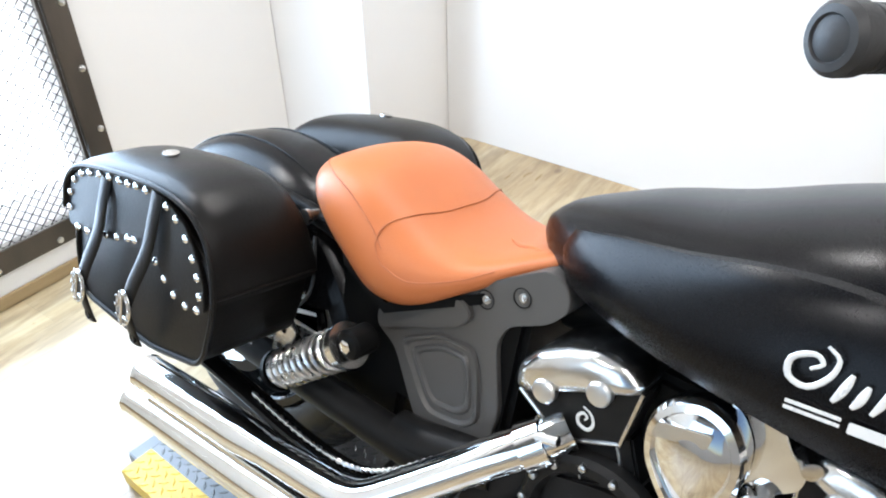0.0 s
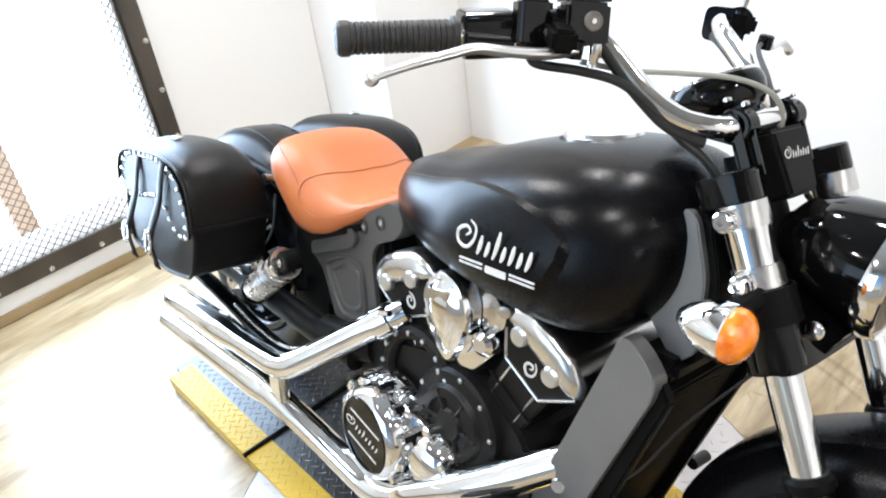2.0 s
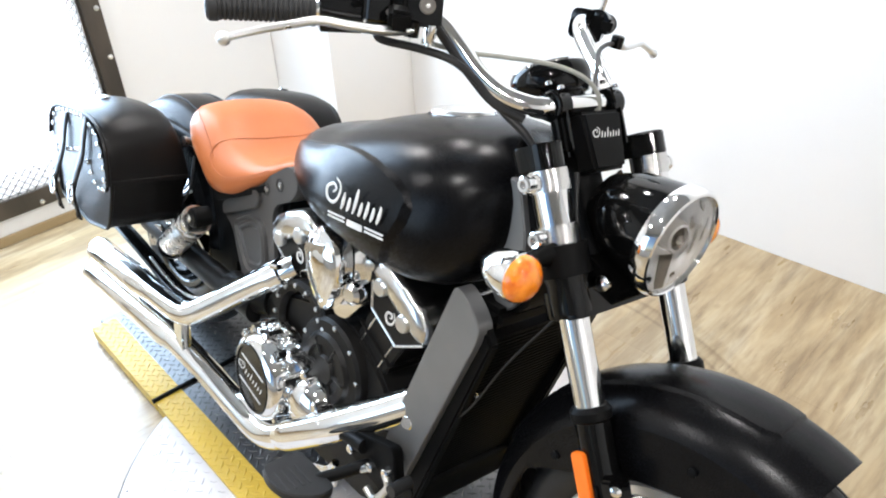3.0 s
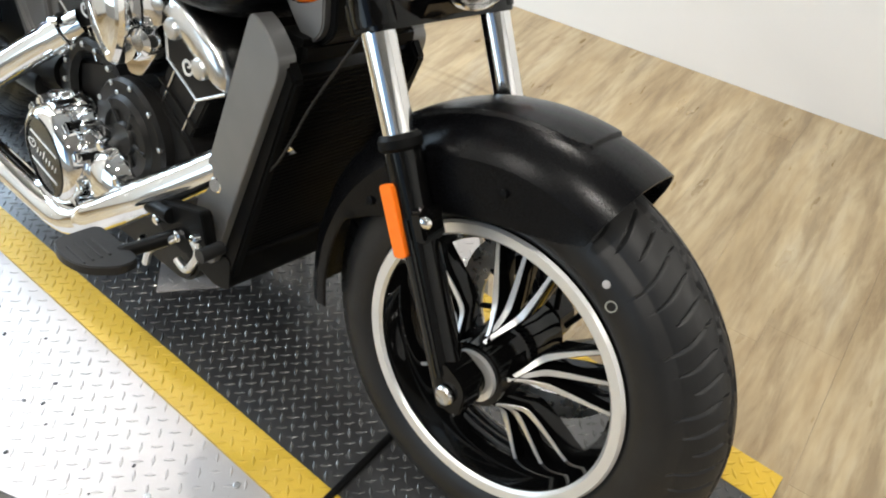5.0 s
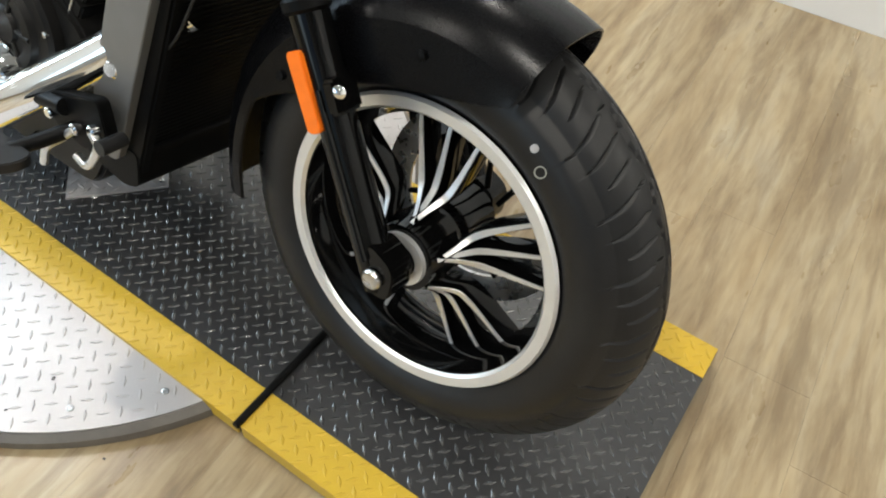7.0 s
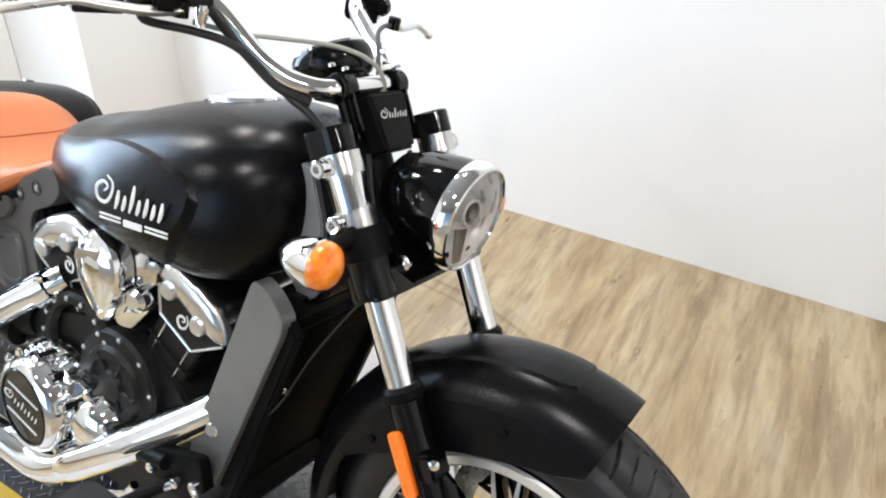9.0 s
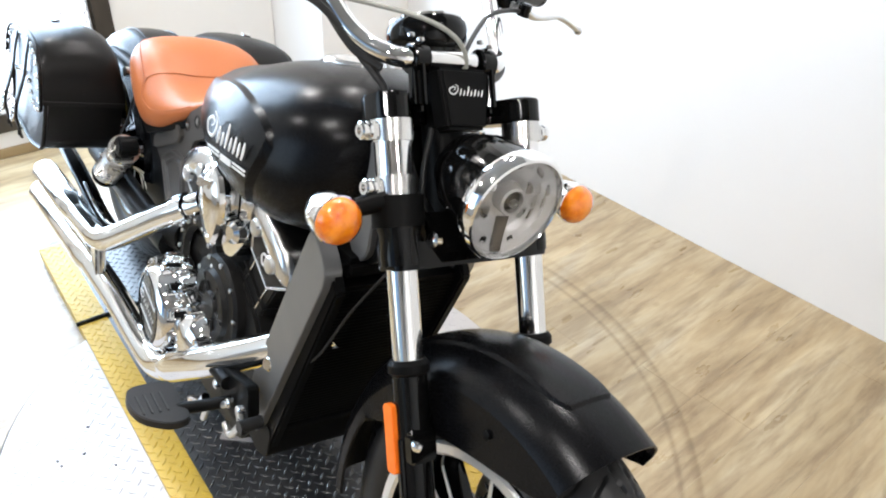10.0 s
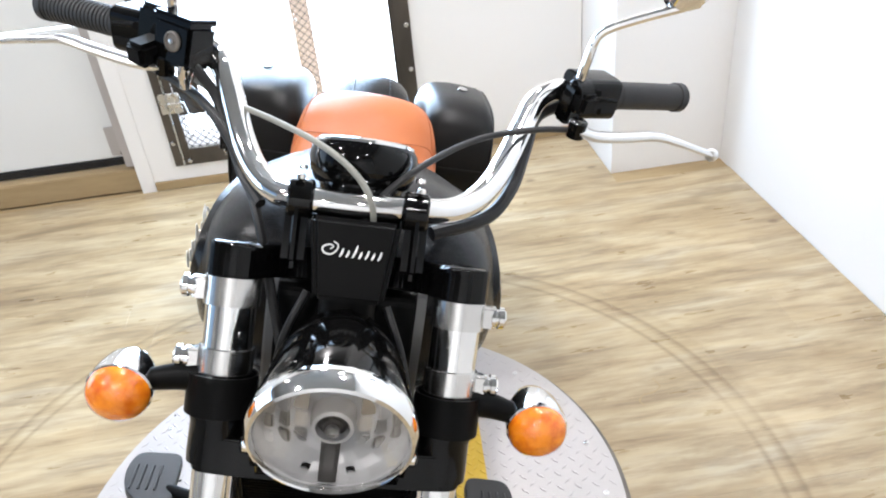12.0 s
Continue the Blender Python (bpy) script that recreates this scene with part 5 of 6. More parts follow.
# cast side frame
for s in (-1, 1):
    M = Matrix.Diagonal((1, -s, 1, 1))
    out = [(-1.205, 0.497), (-1.19, 0.512), (-0.945, 0.668), (-0.915, 0.660), (-0.905, 0.630), (-0.928, 0.600), (-0.985, 0.570), (-0.996, 0.540), (-0.972, 0.440), (-0.982, 0.372), (-1.015, 0.346), (-1.085, 0.332), (-1.112, 0.358), (-1.165, 0.45), (-1.205, 0.470)]
    sf = part("side_frame", prism(rounded(out, 0.014, 3), -0.104, -0.060, M, bevel=0.005), "castframe", bike, "grey cast aluminium side frame")
    part("frame_rib", prism(rounded([(-1.197, 0.500), (-1.085, 0.572), (-1.052, 0.582), (-1.034, 0.564), (-1.050, 0.540), (-1.190, 0.472)], 0.010, 3), -0.1145, -0.10, M, bevel=0.007, seg=3), "castframe", sf)
    o1 = rounded([(-1.150, 0.470), (-1.085, 0.510), (-1.030, 0.515), (-1.015, 0.49), (-1.000, 0.415), (-1.025, 0.390), (-1.082, 0.380), (-1.100, 0.395)], 0.016, 3)
    cx_, cz_ = -1.065, 0.45
    def inset(k, y):
        return [M @ Vector((cx_ + (u - cx_) * k, y, cz_ + (v - cz_) * k)) for u, v in o1]
    part("frame_pocket_rim", loft([inset(1.06, -0.102), inset(1.05, -0.107), inset(1.02, -0.1105), inset(0.97, -0.1105), inset(0.90, -0.1052), inset(0.80, -0.1048), inset(0.76, -0.1085), inset(0.72, -0.1095), inset(0.68, -0.1090), inset(0.62, -0.1055), inset(0.3, -0.1052)]), "castframe", sf, "stepped cast pocket", angle=25)
    for hx, hz in ((-1.024, 0.592), (-0.972, 0.618)):
        part("frame_hole", lathe([(0.001, 0.0135), (0.0015, 0.0125), (-0.002, 0.0115), (-0.002, 0.0)], axis((hx, s * 0.104, hz), (0, s, 0)), 24), "black", sf, "dark round bolt hole")
        part("frame_bolt", lathe([(-0.002, 0.006), (0.0035, 0.006), (0.004, 0.003), (0.002, 0)], axis((hx + 0.002, s * 0.103, hz + 0.001), (0, s, 0)), 12), "steel", sf)
    # shock absorber
    a, b = Vector((-1.168, s * 0.180, 0.484)), Vector((-1.350, s * 0.172, 0.330))
    d = (b - a).normalized()
    sh = part("shock_body", tube([a + d * 0.01, b], 0.017, smooth_n=0, seg=20), "casing", bike, "shock absorber with a bright coil spring")
    part("top_eye", lathe([(-0.020, 0), (-0.020, 0.022), (0.016, 0.022), (0.020, 0.018), (0.020, 0)], axis(a, (0, s, 0)), 24), "black", sh)
    part("shock_bolt", lathe([(0, 0.010), (0.005, 0.010), (0.006, 0.005), (0.006, 0)], axis(a + Vector((0, s * 0.020, 0)), (0, s, 0)), 6), "chrome", sh)
    side = d.cross(Vector((0, 1, 0))).normalized()
    n2 = d.cross(side)
    coil, turns, L = [], 10, (b - a).length - 0.04
    for k in range(turns * 16 + 1):
        t = k / (turns * 16)
        an = 2 * math.pi * turns * t
        coil.append(a + d * (0.034 + (L - 0.02) * t) + side * (0.0285 * math.cos(an)) + n2 * (0.0285 * math.sin(an)))
    part("spring", tube(coil, 0.0048, smooth_n=0, seg=8), "steel", sh, "bright steel coil spring")
    part("spring_cup", lathe([(0, 0.022), (0, 0.034), (0.014, 0.034), (0.018, 0.028)], axis(a + d * 0.020, d), 28), "cast", sh)
    part("spring_cup", lathe([(0, 0.034), (0.010, 0.034), (0.016, 0.020)], axis(b - d * 0.03, d), 28), "black", sh)
    # swingarm
    part("swingarm", tube([(-1.00, s * 0.125, 0.325), (-1.15, s * 0.130, 0.322), (-1.56, s * 0.135, 0.318)], 0.027, seg=18, smooth_n=4, flat=1.15), "casing", bike, "dark tubular swingarm")
    part("frame_tube", tube([(-0.96, s * 0.10, 0.36), (-1.06, s * 0.115, 0.335), (-1.12, s * 0.118, 0.325)], 0.036, seg=18, smooth_n=4), "casing", bike)
    part("mudguard_strut", tube([(-1.18, s * 0.112, 0.56), (-1.36, s * 0.112, 0.595), (-1.55, s * 0.112, 0.585)], 0.014, seg=12, smooth_n=4), "black", bike)
    part("bag_mount", lathe([(0, 0.009), (0.020, 0.009), (0.022, 0.012), (0.030, 0.012), (0.031, 0)], axis((-1.338, s * 0.115, 0.597), (0.1, s, 0.1)), 16), "steel", bike)
part("drive_belt", tube([(-0.98, 0.105, 0.365), (-1.30, 0.108, 0.385), (-1.562, 0.11, 0.40)], 0.008, seg=8, smooth_n=4), "rubber", bike)
part("axle", tube([(-1.562, -0.16, HZ), (-1.562, 0.16, HZ)], 0.012, smooth_n=0, seg=12), "steel", bike)
part("brake_caliper", box((-0.05, -0.022, -0.03), (0.05, 0.022, 0.03), Matrix.Translation((-1.425, -0.115, 0.365)) @ pose(0, 0, 0, 0, 30, 0), bevel=0.008), "black", bike)
part("caliper_bracket", prism(rounded([(-1.45, 0.40), (-1.39, 0.43), (-1.36, 0.46), (-1.35, 0.45), (-1.39, 0.36), (-1.44, 0.35)], 0.006, 2), -0.142, -0.136, bevel=0.001), "cast", bike)
part("mount_plate", prism(rounded([(-1.515, 0.285), (-1.500, 0.330), (-1.440, 0.352), (-1.425, 0.335), (-1.450, 0.292), (-1.495, 0.272)], 0.006, 2), -0.156, -0.150, bevel=0.001), "cast", bike, "small bright mounting plate")
part("mount_plate", prism(rounded([(-1.378, 0.352), (-1.366, 0.398), (-1.346, 0.428), (-1.320, 0.412), (-1.338, 0.370), (-1.352, 0.348)], 0.005, 2), -0.156, -0.150, bevel=0.001), "cast", bike, "small bright mounting plate")
for x, z in ((-1.490, 0.300), (-1.455, 0.325), (-1.350, 0.405), (-1.358, 0.370)):
    part("plate_hole", lathe([(0, 0.007), (0.0008, 0.0065), (0.0008, 0)], axis((x, -0.156, z), (0, -1, 0)), 12), "black", bike)
part("caliper_hose", tube([(-1.40, -0.14, 0.40), (-1.33, -0.145, 0.455), (-1.315, -0.135, 0.50), (-1.34, -0.115, 0.56)], 0.0028, seg=8), "grip", bike)
part("rear_rotor", lathe([(0.096, 0.080), (0.096, 0.118), (0.101, 0.118), (0.101, 0.080)], pose(-1.562, 0, HZ, 90), 60, True), "casing", bike, "dark rear brake disc")
part("front_caliper", box((-0.035, -0.020, -0.05), (0.035, 0.026, 0.05), Matrix.Translation((-0.105, 0.108, 0.405)) @ pose(0, 0, 0, 0, -25, 0), bevel=0.01), "black", bike, "black front brake caliper")

# exhaust
EXU = [(-0.862, -0.118, 0.492), (-0.885, -0.140, 0.470), (-0.930, -0.168, 0.432), (-1.010, -0.212, 0.358), (-1.062, -0.238, 0.314), (-1.100, -0.246, 0.298), (-1.145, -0.249, 0.291), (-1.300, -0.252, 0.272), (-1.500, -0.255, 0.250), (-1.575, -0.256, 0.241)]
EXL = [(-0.405, -0.060, 0.480), (-0.440, -0.085, 0.447), (-0.515, -0.125, 0.378), (-0.620, -0.172, 0.290), (-0.740, -0.196, 0.196), (-0.790, -0.202, 0.166), (-0.830, -0.206, 0.158), (-0.880, -0.211, 0.164), (-1.000, -0.226, 0.190), (-1.100, -0.240, 0.206), (-1.180, -0.246, 0.206), (-1.400, -0.252, 0.186), (-1.612, -0.256, 0.165)]
ex = new("exhaust")
ex.parent = bike
part("upper_pipe", tube(EXU, 0.0265, seg=28, smooth_n=8, caps=False), "chrome", ex, "chrome upper exhaust pipe")
part("lower_pipe", tube(EXL, 0.0275, seg=28, smooth_n=8, caps=False), "chrome", ex, "chrome lower exhaust pipe")
def slice_pts(pts, a, b):
    q = spline(pts, 8)
    n = len(q)
    return q[int(a * n):int(b * n)]
part("heat_shield", tube([p + Vector((0, -0.0015, 0.001)) for p in slice_pts(EXL, 0.10, 0.36)], lambda t: 0.0272 + 0.0045 * min(1, 12 * t, 12 * (1 - t)), smooth_n=0, seg=28, caps=False), "chrome", ex)
part("muffler", tube(slice_pts(EXU, 0.74, 1.0), lambda t: 0.0265 + 0.006 * min(1, t * 6), smooth_n=0, seg=32, caps=False), "chrome", ex, "chrome upper muffler")
part("muffler", tube(slice_pts(EXL, 0.80, 1.0), lambda t: 0.0275 + 0.006 * min(1, t * 6), smooth_n=0, seg=32, caps=False), "chrome", ex, "chrome lower muffler")
for p, r in ((EXU[-1], 0.0325), (EXL[-1], 0.0335)):
    d = (-0.99, 0, -0.1)
    part("exhaust_tip", lathe([(-0.004, r), (0.004, r + 0.001), (0.007, r - 0.002), (0.006, r - 0.006), (-0.05, r - 0.007), (-0.05, 0)], axis(p, d), 32), "chrome", ex)
part("pipe_bridge", box((-0.025, -0.012, -0.045), (0.028, 0.010, 0.045), Matrix.Translation((-1.098, -0.246, 0.252)) @ pose(0, 0, 0, 0, -12, 0), bevel=0.008, seg=3), "chrome", ex)
part("pipe_clamp", lathe([(-0.016, 0.028), (-0.016, 0.032), (0.016, 0.032), (0.016, 0.028)], axis((-0.890, -0.144, 0.465), (-0.65, -0.40, -0.6)), 28, True), "chrome", ex)
part("clamp_bolt", lathe([(0, 0.006), (0.03, 0.006), (0.03, 0)], axis((-0.880, -0.168, 0.495), (0.9, 0, 0.3)), 8), "chrome", ex)
part("muffler_guard", tube([(-1.62, -0.212, 0.318), (-1.45, -0.212, 0.312), (-1.335, -0.212, 0.304), (-1.22, -0.214, 0.297), (-1.12, -0.212, 0.304), (-1.06, -0.195, 0.328), (-1.00, -0.165, 0.375)], 0.020, seg=14, smooth_n=6, flat=0.5), "gloss", bike, "black guard along the upper muffler")
part("perforated_guard", tube([(-1.335, -0.222, 0.322), (-1.22, -0.224, 0.315), (-1.12, -0.222, 0.322), (-1.06, -0.205, 0.345), (-1.00, -0.175, 0.392)], lambda t: 0.0042 if int(t * 61) % 2 else 0.0022, seg=8, smooth_n=15), "steel", bike, "beaded bright guard edge")

# ---------- engine ----------
eng = new("engine")
eng.parent = bike


def head(mid, ux, vx, face, name):
    """A cylinder head seen from the side: chrome rocker dome over a black pentagon with silver edges, then the barrel."""
    u, v = Vector((ux[0], 0, ux[1])).normalized(), Vector((vx[0], 0, vx[1])).normalized()
    M = Matrix(((u.x, 0, v.x, mid[0]), (0, 1, 0, 0), (u.z, 0, v.z, mid[1]), (0, 0, 0, 1)))
    h = new(name)
    h.parent = bike
    def half(o):
        return o + [(-a, b) for a, b in reversed(o)]
    dome = rounded(half([(0.0, 0.045), (0.045, 0.041), (0.078, 0.022), (0.088, -0.004), (0.080, -0.012), (0.0, -0.012)]), 0.012, 4)
    rings = [[M @ Vector((a * k, y, 0.018 + (b - 0.018) * k)) for a, b in dome] for k, y in ((0.96, -face), (1.0, -face - 0.010), (1.0, face + 0.004), (0.97, face - 0.003), (0.90, face - 0.009), (0.74, face - 0.014), (0.45, face - 0.017), (0.04, face - 0.018))]
    part("rocker_cover", loft(rings), "cast", h, "polished domed rocker cover", angle=50)
    for su in (-1, 1):
        part("cover_bolt", lathe([(-0.004, 0.0155), (0.005, 0.0155), (0.008, 0.013), (0.009, 0.008), (0.009, 0)], M @ axis((su * 0.037, face - 0.013, -0.006), (0, -1, 0)), 28), "lever", h, "round bright cover bolt")
    pent = half([(0.084, -0.008), (0.084, -0.016), (0.042, -0.074)])
    part("head_side", prism(pent, face, -face, M, bevel=0.002), "casing", h, "black head with silver edge")
    for a, b in (((0.083, -0.010), (0.041, -0.073)), ((0.041, -0.073), (-0.041, -0.073)), ((-0.041, -0.073), (-0.083, -0.010))):
        part("silver_edge", tube([M @ Vector((a[0], face - 0.0005, a[1])), M @ Vector((b[0], face - 0.0005, b[1]))], 0.0028, smooth_n=0, seg=8), "cast", h)
    part("barrel", prism(half([(0.050, -0.070), (0.046, -0.26)]), face + 0.012, -face - 0.012, M, bevel=0.003), "casing", h)
    for su in (-1, 1):
        for v0, v1 in ((-0.076, -0.128), (-0.134, -0.190), (-0.196, -0.235)):
            part("silver_edge", tube([M @ Vector((su * 0.030, face + 0.0105, v0)), M @ Vector((su * 0.030, face + 0.0105, v1))], 0.0026, smooth_n=0, seg=8), "cast", h)
    for v0 in (-0.131, -0.193):
        part("barrel_fin", box((-0.052, face + 0.006, v0 - 0.0015), (0.052, -face - 0.006, v0 + 0.0015), M), "casing", h)
    # emblem of plain shapes
    knot = [(0.001, -0.046), (0.005, -0.042), (0.001, -0.037), (-0.007, -0.041), (-0.008, -0.051), (0.002, -0.058), (0.011, -0.051), (0.011, -0.038), (0.003, -0.029)]
    part("emblem", tube([M @ Vector((a, face - 0.0008, b)) for a, b in knot], lambda t: 0.0012 + 0.0013 * math.sin(math.pi * t), seg=8, smooth_n=5, flat=0.6, up=(0, 1, 0)), "badge", h, "silver emblem")
    return h


head((-0.865, 0.5625), (0.894, 0.447), (-0.447, 0.894), -0.128, "rear_cylinder")
head((-0.541, 0.575), (0.89, -0.455), (0.455, 0.89), -0.128, "front_cylinder")
part("crankcase", prism(rounded([(-1.00, 0.30), (-0.95, 0.40), (-0.80, 0.45), (-0.66, 0.46), (-0.55, 0.40), (-0.50, 0.24), (-0.56, 0.13), (-0.90, 0.12), (-1.00, 0.20)], 0.03, 4), -0.125, 0.125, bevel=0.01), "casing", eng, "dark cast crankcase")
part("engine_core", box((-0.80, -0.09, 0.36), (-0.60, 0.09, 0.60), bevel=0.01), "black", eng)
part("intake_duct", tube([(-0.72, -0.06, 0.60), (-0.66, -0.04, 0.56), (-0.62, 0.0, 0.53)], 0.03, seg=16), "black", eng)
# round timing cover
tm = axis((-0.695, -0.125, 0.362), (0, -1, 0))
tc_ = part("timing_cover", lathe([(0, 0.098), (0.016, 0.098), (0.022, 0.092), (0.024, 0.072), (0.032, 0.066), (0.034, 0.050), (0.028, 0.046), (0.028, 0.030), (0.034, 0.026), (0.034, 0)], tm, 56), "casing", eng, "dark round timing cover")
for k in range(10):
    a = 2 * math.pi * k / 10 + 0.2
    part("cover_bolt", lathe([(0, 0.0048), (0.006, 0.0048), (0.0072, 0.003), (0.0072, 0)], tm @ pose(0.090 * math.cos(a), 0.090 * math.sin(a), 0.018), 12), "steel", tc_)
for k in range(6):
    a = 2 * math.pi * k / 6
    part("cover_spoke", tube([tm @ Vector((0.028 * math.cos(a), 0.028 * math.sin(a), 0.029)), tm @ Vector((0.064 * math.cos(a), 0.064 * math.sin(a), 0.032))], 0.004, smooth_n=0, seg=8), "casing", tc_)
# rear gearbox cover ring
gm2 = axis((-0.80, -0.12, 0.385), (0, -1, 0))
part("clutch_ring", lathe([(0, 0.100), (0.018, 0.100), (0.024, 0.092), (0.024, 0.080), (0.012, 0.074)], gm2, 56), "casing", eng)
for k in range(8):
    a = radians(30 + 25 * k)
    part("cover_bolt", lathe([(0, 0.0048), (0.007, 0.0048), (0.0082, 0.003), (0.0082, 0)], gm2 @ pose(0.091 * math.cos(a), 0.091 * math.sin(a), 0.022), 12), "steel", eng)
# chrome cover with the black badge disc
pm = axis((-0.846, -0.135, 0.268), (-0.06, -1, 0))
pc = part("primary_cover", lathe([(0, 0.108), (0.014, 0.106), (0.030, 0.100), (0.036, 0.094), (0.040, 0.094), (0.066, 0.090), (0.076, 0.082), (0.080, 0.074), (0.078, 0.071)], pm, 64), "chrome", eng, "chrome primary cover")
part("badge_disc", lathe([(0.070, 0.0735), (0.0795, 0.0725), (0.0815, 0.070), (0.0815, 0.066), (0.0795, 0.0655), (0.0795, 0)], pm, 56), "gloss", pc, "gloss black badge disc")
em = Matrix.Translation((-0.846, -0.135, 0.268)) @ Vector((-0.06, -1, 0)).to_track_quat("-Y", "Z").to_matrix().to_4x4() @ Matrix.Translation((0, -0.0800, 0)) @ pose(0, 0, 0, 0, 6, 0)
script_badge(pc, em @ Matrix.Translation((-0.050, 0, -0.008)), 0.094, 0.022, 6, thick=0.001)
for dz in (0.026, -0.030):
    part("badge_line", prism([(-0.048, dz), (0.048, dz), (0.048, dz + 0.003), (-0.048, dz + 0.003)], -0.001, 0, em), "badge", pc)
for k in range(8):
    a = radians(-52 + 30 * k)
    side = pm @ Matrix.Rotation(a, 4, "Z")
    part("cover_lug", lathe([(0, 0.012), (0.030, 0.0115), (0.034, 0.009), (0.034, 0.005), (0.031, 0)], side @ pose(0.099, 0, 0.004), 16), "chrome", pc)
    b = side @ Matrix.Rotation(radians(15), 4, "Z")
    part("cover_rib", box((0.080, -0.011, 0.020), (0.1035, 0.011, 0.066), b, bevel=0.004, seg=2), "chrome", pc, "squared chrome casting rib")
    # black pad on the rib's face, in place of a recess in shade
    part("cover_slot", box((0.1030, -0.006, 0.028), (0.1042, 0.006, 0.056), b, bevel=0.0005, seg=1), "black", pc, "slot in the casting, its shade drawn as a black pad")
part("water_pump", lathe([(0, 0.062), (0.03, 0.058), (0.05, 0.046), (0.062, 0.030), (0.064, 0)], axis((-0.715, -0.135, 0.275), (0.1, -1, 0.1)), 40), "chrome", eng, "chrome water pump cover")
part("pump_web", prism(rounded([(-0.80, 0.36), (-0.72, 0.345), (-0.66, 0.27), (-0.68, 0.205), (-0.75, 0.20), (-0.79, 0.25)], 0.02, 4), -0.178, -0.13, bevel=0.008, seg=3), "chrome", eng)
for x, z in ((-0.675, 0.235), (-0.672, 0.300), (-0.715, 0.345), (-0.765, 0.355)):
    part("cover_lug", lathe([(0, 0.012), (0.05, 0.010), (0.053, 0.007), (0.053, 0)], axis((x, -0.135, z), (0, -1, 0)), 16), "chrome", eng)
# teardrop chrome cover between the cylinders
tear = [(-0.708, 0.484), (-0.692, 0.515), (-0.680, 0.560), (-0.682, 0.600), (-0.700, 0.630), (-0.724, 0.638), (-0.750, 0.622), (-0.764, 0.590), (-0.760, 0.550), (-0.738, 0.512)]
tear = rounded([(-0.764 + (a + 0.764) * 1.27, 0.484 + (b - 0.484) * 1.05) for a, b in tear], 0.02, 4)
cu, cv = -0.711, 0.580
def scaled(k):
    return [(cu + (a - cu) * k, cv + (b - cv) * k) for a, b in tear]
rings = [[(a, y, b) for a, b in scaled(k)] for k, y in ((0.96, -0.140), (1.0, -0.150), (1.0, -0.166), (0.93, -0.174), (0.80, -0.176), (0.76, -0.173), (0.60, -0.178), (0.35, -0.182), (0.1, -0.183))]
tear_ob = part("air_cover", loft(rings), "chrome", eng, "chrome teardrop cover", angle=25)
part("cover_emblem", prism(rounded([(-0.752, 0.585), (-0.696, 0.600), (-0.694, 0.618), (-0.748, 0.605)], 0.004, 3), -0.182, -0.174, bevel=0.002), "cast", tear_ob)
part("cover_bracket", prism(rounded([(-0.725, 0.50), (-0.70, 0.655), (-0.655, 0.660), (-0.640, 0.628), (-0.628, 0.612), (-0.612, 0.606), (-0.612, 0.580), (-0.636, 0.560), (-0.625, 0.530), (-0.668, 0.478), (-0.700, 0.470)], 0.010, 3), -0.138, -0.10, bevel=0.006, seg=3), "chrome", eng)
part("bracket_boss", lathe([(0, 0.024), (0.03, 0.020), (0.036, 0.012), (0.036, 0)], axis((-0.645, -0.125, 0.545), (0.2, -1, 0)), 20), "chrome", eng)
part("bracket_boss", lathe([(0, 0.010), (0.03, 0.010), (0.032, 0)], axis((-0.622, -0.12, 0.612), (0.5, -1, 0)), 14), "cast", eng)
part("front_plug", lathe([(0, 0.013), (0.012, 0.013), (0.016, 0.010), (0.016, 0)], axis((-0.47, -0.13, 0.385), (0.2, -1, 0.2)), 16), "chrome", eng)

# radiator and front frame
rad = new("radiator")
rad.parent = bike
for s in (-1, 1):
    M = Matrix.Diagonal((1, -s, 1, 1))
    part("side_cover", prism(rounded([(-0.412, 0.672), (-0.378, 0.655), (-0.352, 0.628), (-0.352, 0.605), (-0.470, 0.235), (-0.515, 0.235), (-0.515, 0.330)], 0.016, 4), -0.142, -0.112, M, bevel=0.007, seg=3), "headcast", rad, "grey cast radiator side frame")
    part("side_cover_inner", prism([(-0.36, 0.63), (-0.335, 0.60), (-0.445, 0.205), (-0.485, 0.20)], -0.128, -0.108, M, bevel=0.004), "black", rad)
part("core", prism([(-0.385, 0.60), (-0.352, 0.60), (-0.460, 0.22), (-0.495, 0.22)], -0.11, 0.11), "black", rad, "black radiator core")
n_f = 46
for k in range(n_f):
    t = (k + 0.5) / n_f
    z = 0.595 - 0.37 * t
    x = -0.352 - 0.108 * t
    part("fin", box((x - 0.003, -0.108, z - 0.0012), (x + 0.0016, 0.108, z + 0.0012)), "black", rad, smooth=False)
part("lower_shroud", prism(rounded([(-0.44, 0.26), (-0.44, 0.20), (-0.475, 0.185), (-0.56, 0.20), (-0.56, 0.23), (-0.50, 0.26)], 0.014), -0.13, 0.13, bevel=0.008), "black", rad)
head_outline = rounded([(-0.352, 0.632), (-0.392, 0.672), (-0.44, 0.73), (-0.425, 0.835), (-0.365, 0.835), (-0.335, 0.76), (-0.325, 0.66)], 0.015)
head = part("head_frame", prism(head_outline, -0.076, 0.076, bevel=0.010, seg=3), "black", bike, "black steering head frame")
for s in (-1, 1):
    lo, hi = sorted((s * 0.070, s * 0.088))
    part("side_plate", prism([(u - 0.012, v) for u, v in head_outline], lo, hi, bevel=0.005, seg=3), "headcast", head, "grey cast side plate")
part("top_rail", box((-0.41, -0.112, 0.615), (-0.345, 0.112, 0.648), pose(0, 0, 0), bevel=0.01), "black", rad)
